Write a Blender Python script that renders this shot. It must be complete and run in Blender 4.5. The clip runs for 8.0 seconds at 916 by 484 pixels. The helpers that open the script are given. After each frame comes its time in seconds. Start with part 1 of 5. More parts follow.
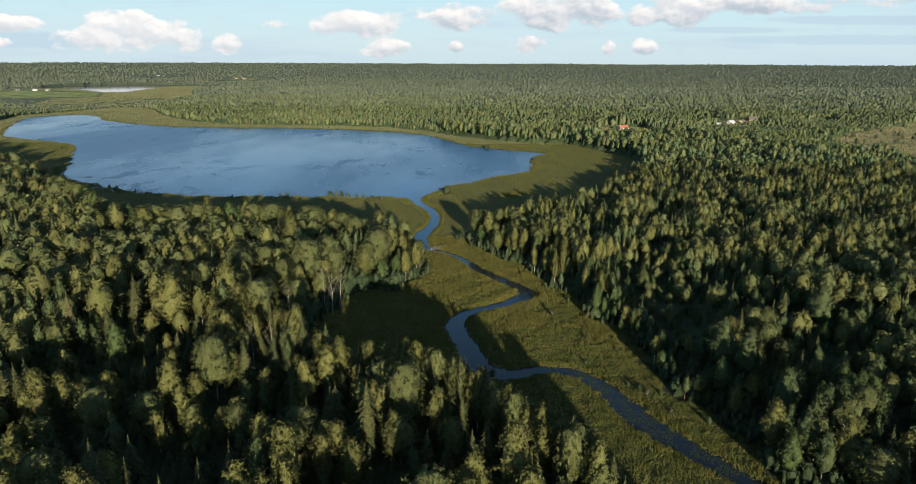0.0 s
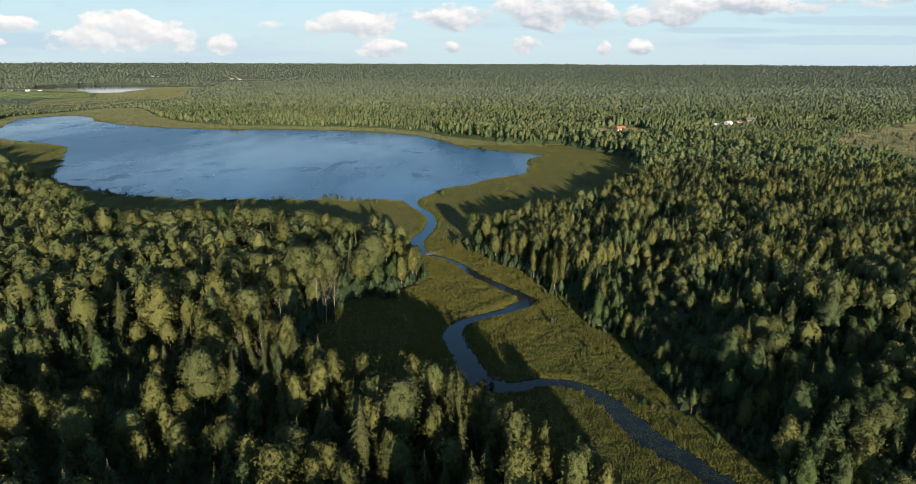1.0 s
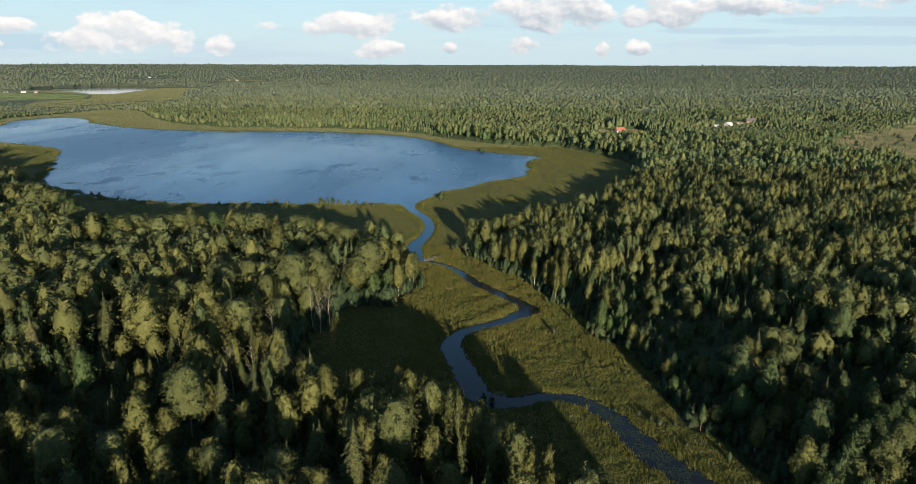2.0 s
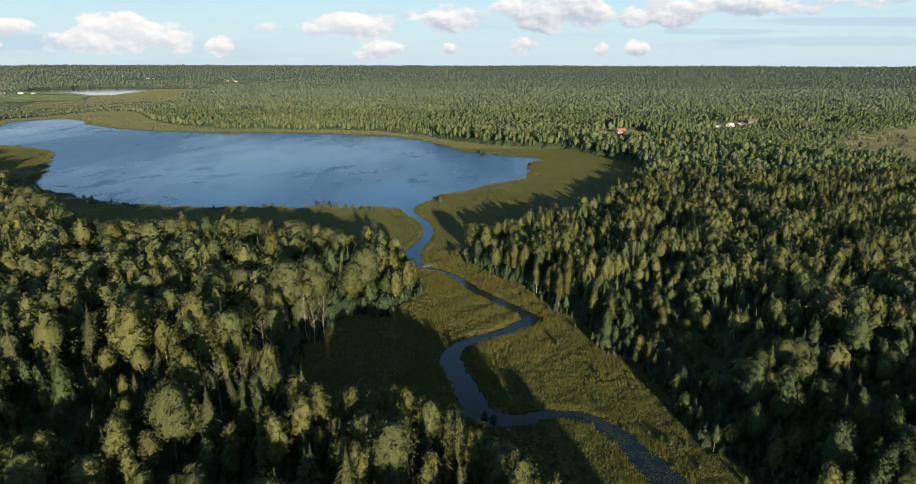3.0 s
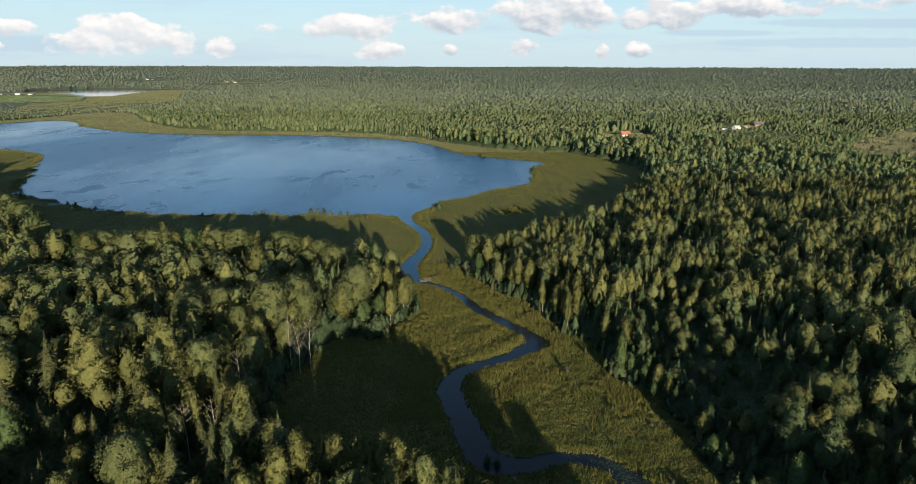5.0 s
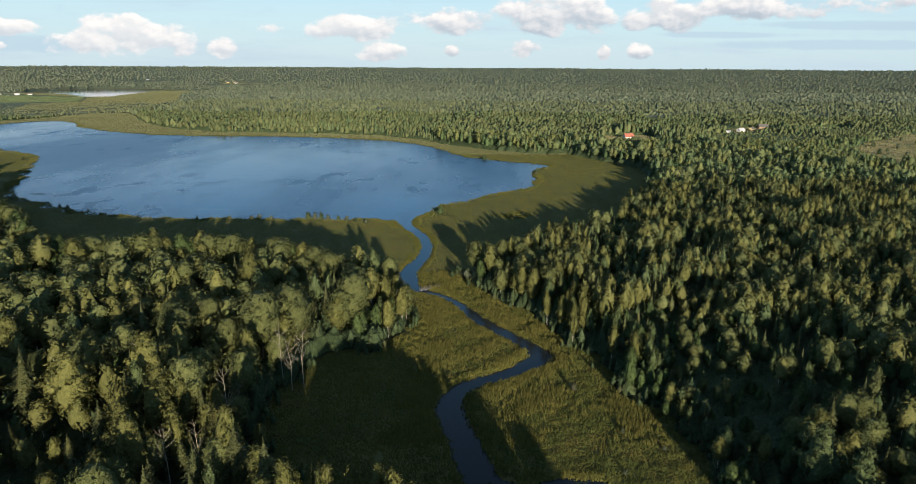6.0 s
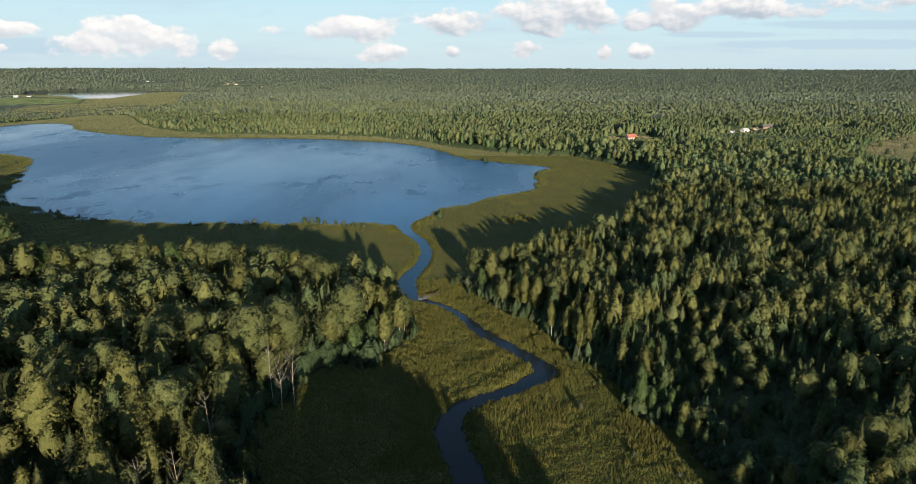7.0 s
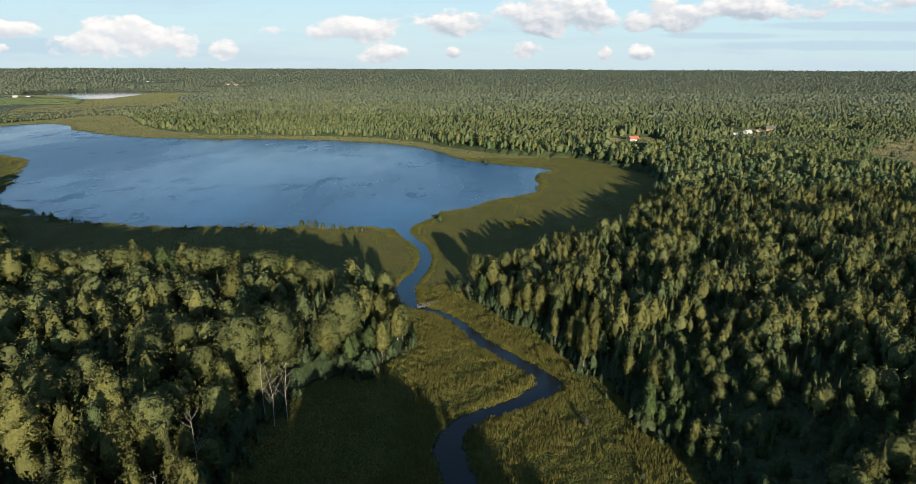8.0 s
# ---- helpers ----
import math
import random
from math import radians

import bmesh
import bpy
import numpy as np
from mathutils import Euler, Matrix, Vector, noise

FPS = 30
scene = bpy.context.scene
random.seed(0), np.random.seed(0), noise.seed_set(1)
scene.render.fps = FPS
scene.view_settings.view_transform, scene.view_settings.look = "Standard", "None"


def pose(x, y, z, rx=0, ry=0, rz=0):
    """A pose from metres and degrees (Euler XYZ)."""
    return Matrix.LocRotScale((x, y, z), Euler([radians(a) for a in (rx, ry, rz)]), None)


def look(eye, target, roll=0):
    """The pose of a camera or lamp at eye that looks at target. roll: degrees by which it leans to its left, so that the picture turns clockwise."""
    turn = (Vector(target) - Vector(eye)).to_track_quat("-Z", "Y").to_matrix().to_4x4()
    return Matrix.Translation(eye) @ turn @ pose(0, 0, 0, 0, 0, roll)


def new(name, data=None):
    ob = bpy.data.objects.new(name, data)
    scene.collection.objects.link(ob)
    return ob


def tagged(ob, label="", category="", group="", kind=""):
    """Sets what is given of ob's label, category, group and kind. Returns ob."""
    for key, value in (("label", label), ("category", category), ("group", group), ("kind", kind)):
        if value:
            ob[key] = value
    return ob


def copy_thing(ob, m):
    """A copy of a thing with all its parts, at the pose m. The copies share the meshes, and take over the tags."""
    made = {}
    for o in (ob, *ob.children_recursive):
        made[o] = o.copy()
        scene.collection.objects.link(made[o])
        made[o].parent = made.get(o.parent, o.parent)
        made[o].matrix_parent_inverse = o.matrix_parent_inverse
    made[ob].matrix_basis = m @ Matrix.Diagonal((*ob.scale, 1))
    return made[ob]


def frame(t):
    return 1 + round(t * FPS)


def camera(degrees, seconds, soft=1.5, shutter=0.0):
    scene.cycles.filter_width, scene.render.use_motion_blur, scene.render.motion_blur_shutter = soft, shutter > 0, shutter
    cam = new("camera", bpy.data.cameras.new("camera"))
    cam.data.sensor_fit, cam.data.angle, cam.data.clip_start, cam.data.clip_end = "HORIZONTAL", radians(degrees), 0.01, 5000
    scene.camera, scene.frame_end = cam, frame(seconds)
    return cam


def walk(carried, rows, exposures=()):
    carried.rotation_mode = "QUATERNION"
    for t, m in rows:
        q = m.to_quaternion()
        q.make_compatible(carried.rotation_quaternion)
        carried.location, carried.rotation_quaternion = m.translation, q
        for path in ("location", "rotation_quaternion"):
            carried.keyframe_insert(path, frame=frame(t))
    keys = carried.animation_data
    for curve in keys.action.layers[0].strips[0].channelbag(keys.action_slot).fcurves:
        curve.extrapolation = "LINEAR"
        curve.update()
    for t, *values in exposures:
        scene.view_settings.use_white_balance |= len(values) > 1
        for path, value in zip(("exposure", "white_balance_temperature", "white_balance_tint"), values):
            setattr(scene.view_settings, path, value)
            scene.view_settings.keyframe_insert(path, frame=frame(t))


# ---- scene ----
cam = camera(73.1, 8.0, soft=0.9)
PATH = [
    (0, (0.429, -0.364, 98.142), (0.424, 1.555, 97.58), 0.2),
    (0.5, (0.097, 3.41, 98.176), (0.1, 5.33, 97.616), 0.2),
    (1, (-0.035, 7.257, 98.398), (-0.028, 9.176, 97.837), 0.2),
    (1.5, (-0.111, 11.251, 98.549), (-0.1, 13.172, 97.989), 0.2),
    (3, (-0.078, 24.752, 98.684), (-0.064, 26.673, 98.127), 0.1),
    (3.5, (0.063, 29.951, 98.5), (0.078, 31.873, 97.945), 0.1),
    (4, (0.298, 35.226, 98.437), (0.311, 37.147, 97.883), 0.1),
    (4.5, (0.369, 40.386, 98.444), (0.382, 42.308, 97.89), 0.1),
    (6, (0.431, 56.166, 98.221), (0.44, 58.089, 97.671), 0.3),
    (6.5, (0.831, 61.949, 97.941), (0.838, 63.872, 97.393), 0.2),
    (7, (0.958, 67.54, 97.873), (0.963, 69.463, 97.325), 0.1),
    (7.5, (0.869, 72.565, 97.98), (0.873, 74.489, 97.434), 0.2),
    (7.65, (0.898, 74.14, 97.96), (0.902, 76.064, 97.414), 0.2),
    (7.8, (0.926, 75.598, 97.937), (0.93, 77.522, 97.391), 0.2),
    (8, (0.926, 75.598, 97.937), (0.93, 77.522, 97.391), 0.2),
]
walk(cam, [(t, look(eye, target, roll)) for t, eye, target, roll in PATH])

# ---- world, sun, exposure ----
SUN_ELEV, SUN_AZ = radians(9.8), radians(11.8)   # azimuth: degrees right of straight behind the first view
SKY_STRENGTH, SUN_STRENGTH = 0.095, 5.0
scene.view_settings.exposure = 1.08

sun_dir = Vector((math.sin(SUN_AZ) * math.cos(SUN_ELEV), -math.cos(SUN_AZ) * math.cos(SUN_ELEV), math.sin(SUN_ELEV)))
sun_data = bpy.data.lights.new("sun", "SUN")
sun_data.energy, sun_data.angle, sun_data.color = SUN_STRENGTH, radians(0.6), (1.0, 0.87, 0.66)
sun = new("sun", sun_data)
sun.matrix_world = look(sun_dir * 200, (0, 0, 0))

world = bpy.data.worlds.new("world")
scene.world = world
world.use_nodes = True


class Nodes:
    """Short hand for wiring node trees."""

    def __init__(self, tree):
        self.t = tree
        tree.nodes.clear()

    def n(self, kind, ins=None, **props):
        nd = self.t.nodes.new(kind)
        for k, v in props.items():
            setattr(nd, k, v)
        for k, v in (ins or {}).items():
            if hasattr(v, "is_output"):
                self.t.links.new(v, nd.inputs[k])
            else:
                nd.inputs[k].default_value = v
        return nd

    def m(self, op, a, b=0.0, c=0.0, clamp=False):
        return self.n("ShaderNodeMath", {0: a, 1: b, 2: c}, operation=op, use_clamp=clamp).outputs[0]

    def mix(self, f, a, b, how="MIX"):
        return self.n("ShaderNodeMix", {0: f, 6: a, 7: b}, data_type="RGBA", blend_type=how).outputs[2]

    def noise(self, vec, scale, detail=4.0, rough=0.55):
        return self.n("ShaderNodeTexNoise", {"Vector": vec, "Scale": scale, "Detail": detail, "Roughness": rough}).outputs[0]

    def ramp(self, f, lo, hi, a=0.0, b=1.0):
        return self.n("ShaderNodeMapRange", {0: f, 1: lo, 2: hi, 3: a, 4: b}, interpolation_type="SMOOTHSTEP").outputs[0]


def build_world():
    w = Nodes(world.node_tree)
    out = w.n("ShaderNodeOutputWorld")
    sky = w.n("ShaderNodeTexSky", sky_type="NISHITA", sun_disc=False, sun_elevation=SUN_ELEV,
              sun_rotation=math.pi - SUN_AZ, altitude=100.0, air_density=1.0, dust_density=0.6, ozone_density=1.5)
    way = w.n("ShaderNodeTexCoord").outputs["Generated"]
    xyz = w.n("ShaderNodeSeparateXYZ", {0: way})
    ahead = w.m("MAXIMUM", xyz.outputs[1], 0.05)
    u = w.m("ADD", w.m("DIVIDE", xyz.outputs[0], ahead), 0.008)
    v = w.m("ADD", w.m("DIVIDE", xyz.outputs[2], ahead), 0.007)
    uv = w.n("ShaderNodeCombineXYZ", {0: u, 1: w.m("MULTIPLY", v, 1.7)}).outputs[0]
    uv_up = w.n("ShaderNodeCombineXYZ", {0: w.m("ADD", u, 0.006), 1: w.m("MULTIPLY", w.m("ADD", v, 0.006), 1.7)}).outputs[0]
    billow = w.noise(uv, 15.0, 8.0, 0.56)
    billow_up = w.noise(uv_up, 15.0, 4.0, 0.5)
    # heaps of cloud over the horizon: across, height, half width, half height
    heaps = ((-.50, .043, .130, .024), (-.51, .064, .050, .020), (-.355, .034, .024, .019), (-.135, .060, .085, .021), (-.110, .027, .036, .016),
             (.0, .072, .070, .021), (.165, .082, .105, .030), (.165, .100, .060, .034), (.112, .032, .027, .015), (.0, .027, .015, .010), (.32, .080, .070, .024),
             (.47, .095, .110, .021), (.65, .102, .090, .016), (.238, .027, .011, .011), (.293, .029, .020, .016), (-.70, .060, .100, .013), (-.725, .032, .038, .010),
             (-.275, .060, .024, .010))
    field, weight, rise = -3.0, 0.001, 0.0
    for u0, v0, a, b in heaps:
        du = w.m("MULTIPLY", w.m("SUBTRACT", u, u0), 1 / a)
        dv = w.m("MULTIPLY", w.m("SUBTRACT", v, v0), 1 / b)
        d2 = w.m("MULTIPLY_ADD", du, du, w.m("MULTIPLY", dv, dv))
        near = w.m("SUBTRACT", 1.0, d2)
        field = w.m("MAXIMUM", field, near)
        near = w.m("MAXIMUM", w.m("ADD", near, 0.6), 0.0)
        weight = w.m("ADD", weight, near)
        rise = w.m("MULTIPLY_ADD", near, dv, rise)
    puff = w.ramp(w.m("MULTIPLY_ADD", w.m("SUBTRACT", billow, 0.5), 5.0, field), -0.1, 0.6)
    rise = w.m("DIVIDE", rise, weight)
    # thin sheets of cloud higher up and low streaks
    flat = w.n("ShaderNodeCombineXYZ", {0: u, 1: w.m("MULTIPLY", v, 9.0)}).outputs[0]
    streak = w.ramp(w.noise(flat, 2.6, 6.0, 0.6), 0.46, 0.72)
    relief = w.m("MULTIPLY_ADD", w.ramp(w.m("SUBTRACT", billow, billow_up), -0.10, 0.12), 0.5, w.ramp(rise, -0.7, 0.55, 0.0, 0.5))
    shade = w.mix(w.ramp(u, -0.3, 0.1), (0.64, 0.68, 0.73, 1), (0.46, 0.52, 0.60, 1))
    lit = w.mix(relief, shade, (1.05, 0.99, 0.95, 1))
    # low grey-blue bars
    bars = 0.0
    for u0, v0, a, b in ((.60, .040, .25, .009), (.66, .069, .26, .008), (-.66, .036, .13, .016), (.42, .054, .14, .006)):
        du = w.m("MULTIPLY", w.m("SUBTRACT", u, u0), 1 / a)
        dv = w.m("MULTIPLY", w.m("SUBTRACT", v, v0), 1 / b)
        bars = w.m("MAXIMUM", bars, w.m("SUBTRACT", 1.0, w.m("MULTIPLY_ADD", du, du, w.m("MULTIPLY", dv, dv))))
    bars = w.ramp(w.m("MULTIPLY_ADD", w.m("SUBTRACT", billow, 0.5), 1.6, bars), 0.05, 0.7, 0.0, 0.75)
    lit = w.n("ShaderNodeVectorMath", {0: lit, 3: 0.50}, operation="SCALE").outputs[0]
    high = xyz.outputs[2]
    col = w.n("ShaderNodeVectorMath", {0: sky.outputs[0], 3: SKY_STRENGTH}, operation="SCALE").outputs[0]
    band = w.mix(w.ramp(high, 0.0, 0.10), (0.285, 0.368, 0.412, 1), (0.275, 0.380, 0.430, 1))
    band = w.mix(w.ramp(high, 0.06, 0.27), band, (0.078, 0.275, 0.540, 1))
    col = w.mix(w.ramp(high, 0.26, 0.55, 0.92, 0.0), col, band)
    col = w.mix(w.m("MULTIPLY", streak, w.ramp(high, 0.0, 0.5, 0.7, 0.12)), col, (0.265, 0.325, 0.385, 1))
    col = w.mix(w.m("MULTIPLY", bars, w.ramp(xyz.outputs[1], 0.1, 0.3)), col, (0.255, 0.330, 0.385, 1))
    col = w.mix(w.m("MULTIPLY", puff, 0.92), col, lit)
    bg = w.n("ShaderNodeBackground", {0: col, 1: 1.0})
    w.t.links.new(bg.outputs[0], out.inputs[0])


build_world()


# ---- materials ----
def material(name):
    mat = bpy.data.materials.new(name)
    mat.use_nodes = True
    s = Nodes(mat.node_tree)
    out = s.n("ShaderNodeOutputMaterial")
    return mat, s, out


def surface(s, out, colour, rough=0.8, bump=None, depth=0.1, spec=0.3, metal=0.0):
    p = s.n("ShaderNodeBsdfPrincipled", {"Base Color": colour, "Roughness": rough, "Metallic": metal, "Specular IOR Level": spec})
    if bump is not None:
        b = s.n("ShaderNodeBump", {"Height": bump, "Distance": depth, "Strength": 1.0})
        s.t.links.new(b.outputs[0], p.inputs["Normal"])
    s.t.links.new(p.outputs[0], out.inputs[0])
    return p


def leaf_material(name, dark, mid, light, through_light=0.25, relief=0.9):
    mat, s, out = material(name)
    geo = s.n("ShaderNodeNewGeometry")
    pos = geo.outputs["Position"]
    stand = s.ramp(s.noise(pos, 0.011, 3.0), 0.35, 0.65)
    spot = s.ramp(s.noise(pos, 0.16, 2.0), 0.36, 0.64)
    # sprays of leaves: rounded tufts, the shade in the gaps between painted dark
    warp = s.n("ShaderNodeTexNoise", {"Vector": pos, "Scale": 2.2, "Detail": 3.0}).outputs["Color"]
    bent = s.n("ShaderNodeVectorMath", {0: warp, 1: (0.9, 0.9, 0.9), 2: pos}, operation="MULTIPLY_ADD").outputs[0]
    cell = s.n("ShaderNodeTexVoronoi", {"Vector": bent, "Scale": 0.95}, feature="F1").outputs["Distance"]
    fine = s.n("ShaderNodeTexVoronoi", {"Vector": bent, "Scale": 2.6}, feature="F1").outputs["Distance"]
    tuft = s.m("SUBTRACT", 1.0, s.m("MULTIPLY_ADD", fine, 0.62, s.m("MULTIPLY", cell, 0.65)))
    own = s.n("ShaderNodeAttribute", attribute_name="tone").outputs["Fac"]
    one = s.m("FRACT", s.m("ADD", own, s.n("ShaderNodeObjectInfo").outputs["Random"]))
    leaf = geo.outputs["Random Per Island"]
    f = s.m("MULTIPLY_ADD", spot, 0.22, s.m("MULTIPLY_ADD", stand, 0.18, s.m("MULTIPLY", one, 0.6)))
    col = s.mix(f, (*dark, 1), (*mid, 1))
    col = s.mix(s.ramp(leaf, 0.3, 1.0, 0.0, 0.32), col, (*light, 1))
    # gap shade painted as a darker leaf colour where the tuft is low
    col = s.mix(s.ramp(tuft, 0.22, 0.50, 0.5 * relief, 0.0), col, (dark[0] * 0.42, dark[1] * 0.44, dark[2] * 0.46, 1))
    col = s.mix(s.ramp(one, 0.955, 1.0, 0.0, 0.3), col, (0.13, 0.098, 0.042, 1))
    bright = s.m("MULTIPLY_ADD", s.m("FRACT", s.m("MULTIPLY", one, 7.31)), 0.36, 0.82)
    col = s.n("ShaderNodeVectorMath", {0: col, 3: bright}, operation="SCALE").outputs[0]
    bump = s.n("ShaderNodeBump", {"Height": tuft, "Distance": 0.9, "Strength": relief}).outputs[0]
    d = s.n("ShaderNodeBsdfPrincipled", {"Base Color": col, "Roughness": 0.75, "Specular IOR Level": 0.12, "Normal": bump})
    t = s.n("ShaderNodeBsdfTranslucent", {0: col})
    mx = s.n("ShaderNodeMixShader", {0: through_light, 1: d.outputs[0], 2: t.outputs[0]})
    s.t.links.new(mx.outputs[0], out.inputs[0])
    return mat


def bark_material(name, a, b, scale=3.0, rough=0.85):
    mat, s, out = material(name)
    pos = s.n("ShaderNodeNewGeometry").outputs["Position"]
    sq = s.n("ShaderNodeVectorMath", {0: pos, 1: (1, 1, 2.5)}, operation="MULTIPLY").outputs[0]
    f = s.noise(sq, scale, 5.0)
    surface(s, out, s.mix(s.ramp(f, 0.42, 0.6), (*a, 1), (*b, 1)), rough, f, 0.03)
    return mat


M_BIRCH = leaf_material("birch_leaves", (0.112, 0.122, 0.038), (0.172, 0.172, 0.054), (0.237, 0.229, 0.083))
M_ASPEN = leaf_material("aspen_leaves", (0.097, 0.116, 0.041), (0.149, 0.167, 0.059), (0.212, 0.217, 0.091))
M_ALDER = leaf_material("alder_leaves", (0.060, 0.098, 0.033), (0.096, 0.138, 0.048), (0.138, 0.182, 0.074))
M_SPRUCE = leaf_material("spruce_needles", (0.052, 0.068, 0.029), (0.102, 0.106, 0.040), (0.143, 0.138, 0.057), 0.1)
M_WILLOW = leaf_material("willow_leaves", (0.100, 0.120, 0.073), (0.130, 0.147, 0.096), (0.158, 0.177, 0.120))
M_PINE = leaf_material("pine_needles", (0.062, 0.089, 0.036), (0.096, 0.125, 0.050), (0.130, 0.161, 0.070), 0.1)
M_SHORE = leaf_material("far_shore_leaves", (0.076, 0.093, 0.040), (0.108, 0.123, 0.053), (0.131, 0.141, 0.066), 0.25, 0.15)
# haze painted into the base colour: leaves greyer and bluer with distance
M_MID_HAZE = leaf_material("mid_leaves_hazed", (0.086, 0.104, 0.054), (0.120, 0.136, 0.072), (0.142, 0.155, 0.088), 0.25, 0.1)
M_FAR_HAZE = leaf_material("far_leaves_hazed", (0.088, 0.108, 0.072), (0.116, 0.135, 0.090), (0.138, 0.155, 0.108), 0.25, 0.1)
M_FAR_PINE_HAZE = leaf_material("far_needles_hazed", (0.060, 0.084, 0.052), (0.086, 0.110, 0.078), (0.108, 0.130, 0.095), 0.25, 0.1)
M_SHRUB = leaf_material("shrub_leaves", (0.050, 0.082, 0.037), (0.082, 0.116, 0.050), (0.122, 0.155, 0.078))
M_BIRCH_BARK = bark_material("birch_bark", (0.10, 0.09, 0.08), (0.55, 0.52, 0.46), 2.0)
M_GREY_BARK = bark_material("grey_bark", (0.10, 0.085, 0.065), (0.22, 0.20, 0.165))
M_PINE_BARK = bark_material("pine_bark", (0.10, 0.065, 0.045), (0.21, 0.135, 0.085))
M_DEAD = bark_material("bleached_deadwood", (0.14, 0.12, 0.09), (0.32, 0.29, 0.23))
M_TIMBER = bark_material("weathered_timber", (0.095, 0.085, 0.068), (0.20, 0.18, 0.15), 4.0)


def grass_material():
    """Ground cover by the attribute cover: x forest floor, y sedge meadow, z mown field."""
    mat, s, out = material("ground_cover")
    pos = s.n("ShaderNodeNewGeometry").outputs["Position"]
    cover = s.n("ShaderNodeSeparateXYZ", {0: s.n("ShaderNodeAttribute", attribute_name="cover").outputs["Vector"]})
    big = s.ramp(s.noise(pos, 0.035, 4.0), 0.36, 0.64)
    mid = s.ramp(s.noise(pos, 0.22, 5.0, 0.6), 0.36, 0.64)
    fine = s.noise(pos, 1.6, 6.0, 0.7)
    sedge = s.mix(big, (0.070, 0.082, 0.025, 1), (0.112, 0.106, 0.034, 1))
    sedge = s.mix(s.m("MULTIPLY", mid, 0.55), sedge, (0.118, 0.104, 0.036, 1))
    sedge = s.mix(s.ramp(fine, 0.40, 0.62, 0.35, 0.0), sedge, (0.045, 0.046, 0.016, 1))
    peat = s.ramp(s.noise(pos, 0.075, 4.0, 0.65), 0.52, 0.66, 0.0, 0.6)
    sedge = s.mix(peat, sedge, (0.088, 0.062, 0.026, 1))
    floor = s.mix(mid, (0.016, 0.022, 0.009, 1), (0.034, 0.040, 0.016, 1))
    field = s.mix(big, (0.075, 0.115, 0.030, 1), (0.20, 0.165, 0.070, 1))
    field = s.mix(s.m("MULTIPLY", mid, 0.4), field, (0.12, 0.12, 0.05, 1))
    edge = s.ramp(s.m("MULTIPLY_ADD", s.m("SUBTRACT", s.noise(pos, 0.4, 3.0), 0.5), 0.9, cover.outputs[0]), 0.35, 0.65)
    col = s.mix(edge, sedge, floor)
    col = s.mix(cover.outputs[2], col, field)
    surface(s, out, col, 0.9, s.m("MULTIPLY_ADD", mid, 0.5, fine), 0.5, 0.15)
    return mat


def water_material(name, wave, deep, calm=0.13, ruffled=0.20, gloss=0.5):
    mat, s, out = material(name)
    pos = s.n("ShaderNodeNewGeometry").outputs["Position"]
    wind = s.ramp(s.noise(s.n("ShaderNodeVectorMath", {0: pos, 1: (1.0, 0.4, 1.0)}, operation="MULTIPLY").outputs[0], 0.0055, 4.0, 0.55), 0.34, 0.64)
    # gusts on the water: patches of small ripples with ragged edges
    paw = s.ramp(s.noise(s.n("ShaderNodeVectorMath", {0: pos, 1: (1.0, 0.55, 1.0)}, operation="MULTIPLY").outputs[0], 0.045, 6.0, 0.68), 0.50, 0.60)
    where = s.ramp(s.noise(pos, 0.0065, 2.0), 0.48, 0.62)
    wind = s.m("MULTIPLY_ADD", s.m("MULTIPLY", paw, where), 0.55, wind)
    small = s.noise(pos, 1.3, 4.0)
    p = surface(s, out, (*deep, 1), 0.1, small, wave, gloss)
    p.inputs["IOR"].default_value = 1.33
    s.t.links.new(s.m("MULTIPLY_ADD", wind, ruffled, calm), p.inputs["Roughness"])
    return mat


M_GROUND = grass_material()
M_LAKE = water_material("lake_water", 0.05, (0.010, 0.042, 0.090))
M_RIVER = water_material("river_water", 0.03, (0.008, 0.012, 0.016), 0.10, 0.08, 0.3)
M_CALM = water_material("calm_water", 0.002, (0.010, 0.042, 0.090), 0.02, 0.03)
M_REED = leaf_material("reed_blades", (0.057, 0.068, 0.015), (0.101, 0.090, 0.022), (0.101, 0.095, 0.025), 0.25, 0.0)
M_TALL_REED = leaf_material("tall_reed", (0.074, 0.076, 0.018), (0.113, 0.100, 0.026), (0.122, 0.110, 0.034), 0.2, 0.0)
M_SEDGE = leaf_material("tussock_sedge", (0.043, 0.058, 0.015), (0.072, 0.083, 0.022), (0.085, 0.091, 0.028), 0.2, 0.0)
M_MARSH = leaf_material("marsh_grass", (0.066, 0.077, 0.036), (0.098, 0.099, 0.049), (0.109, 0.111, 0.060), 0.15, 0.0)
M_STRAW = leaf_material("straw_grass", (0.107, 0.100, 0.051), (0.165, 0.143, 0.076), (0.181, 0.158, 0.089), 0.1, 0.0)
M_PASTURE = leaf_material("pasture_grass", (0.085, 0.125, 0.045), (0.11, 0.15, 0.055), (0.13, 0.17, 0.07), 0.1, 0.0)
M_LILY = leaf_material("lily_pads", (0.032, 0.046, 0.022), (0.05, 0.066, 0.03), (0.07, 0.088, 0.042), 0.05, 0.0)


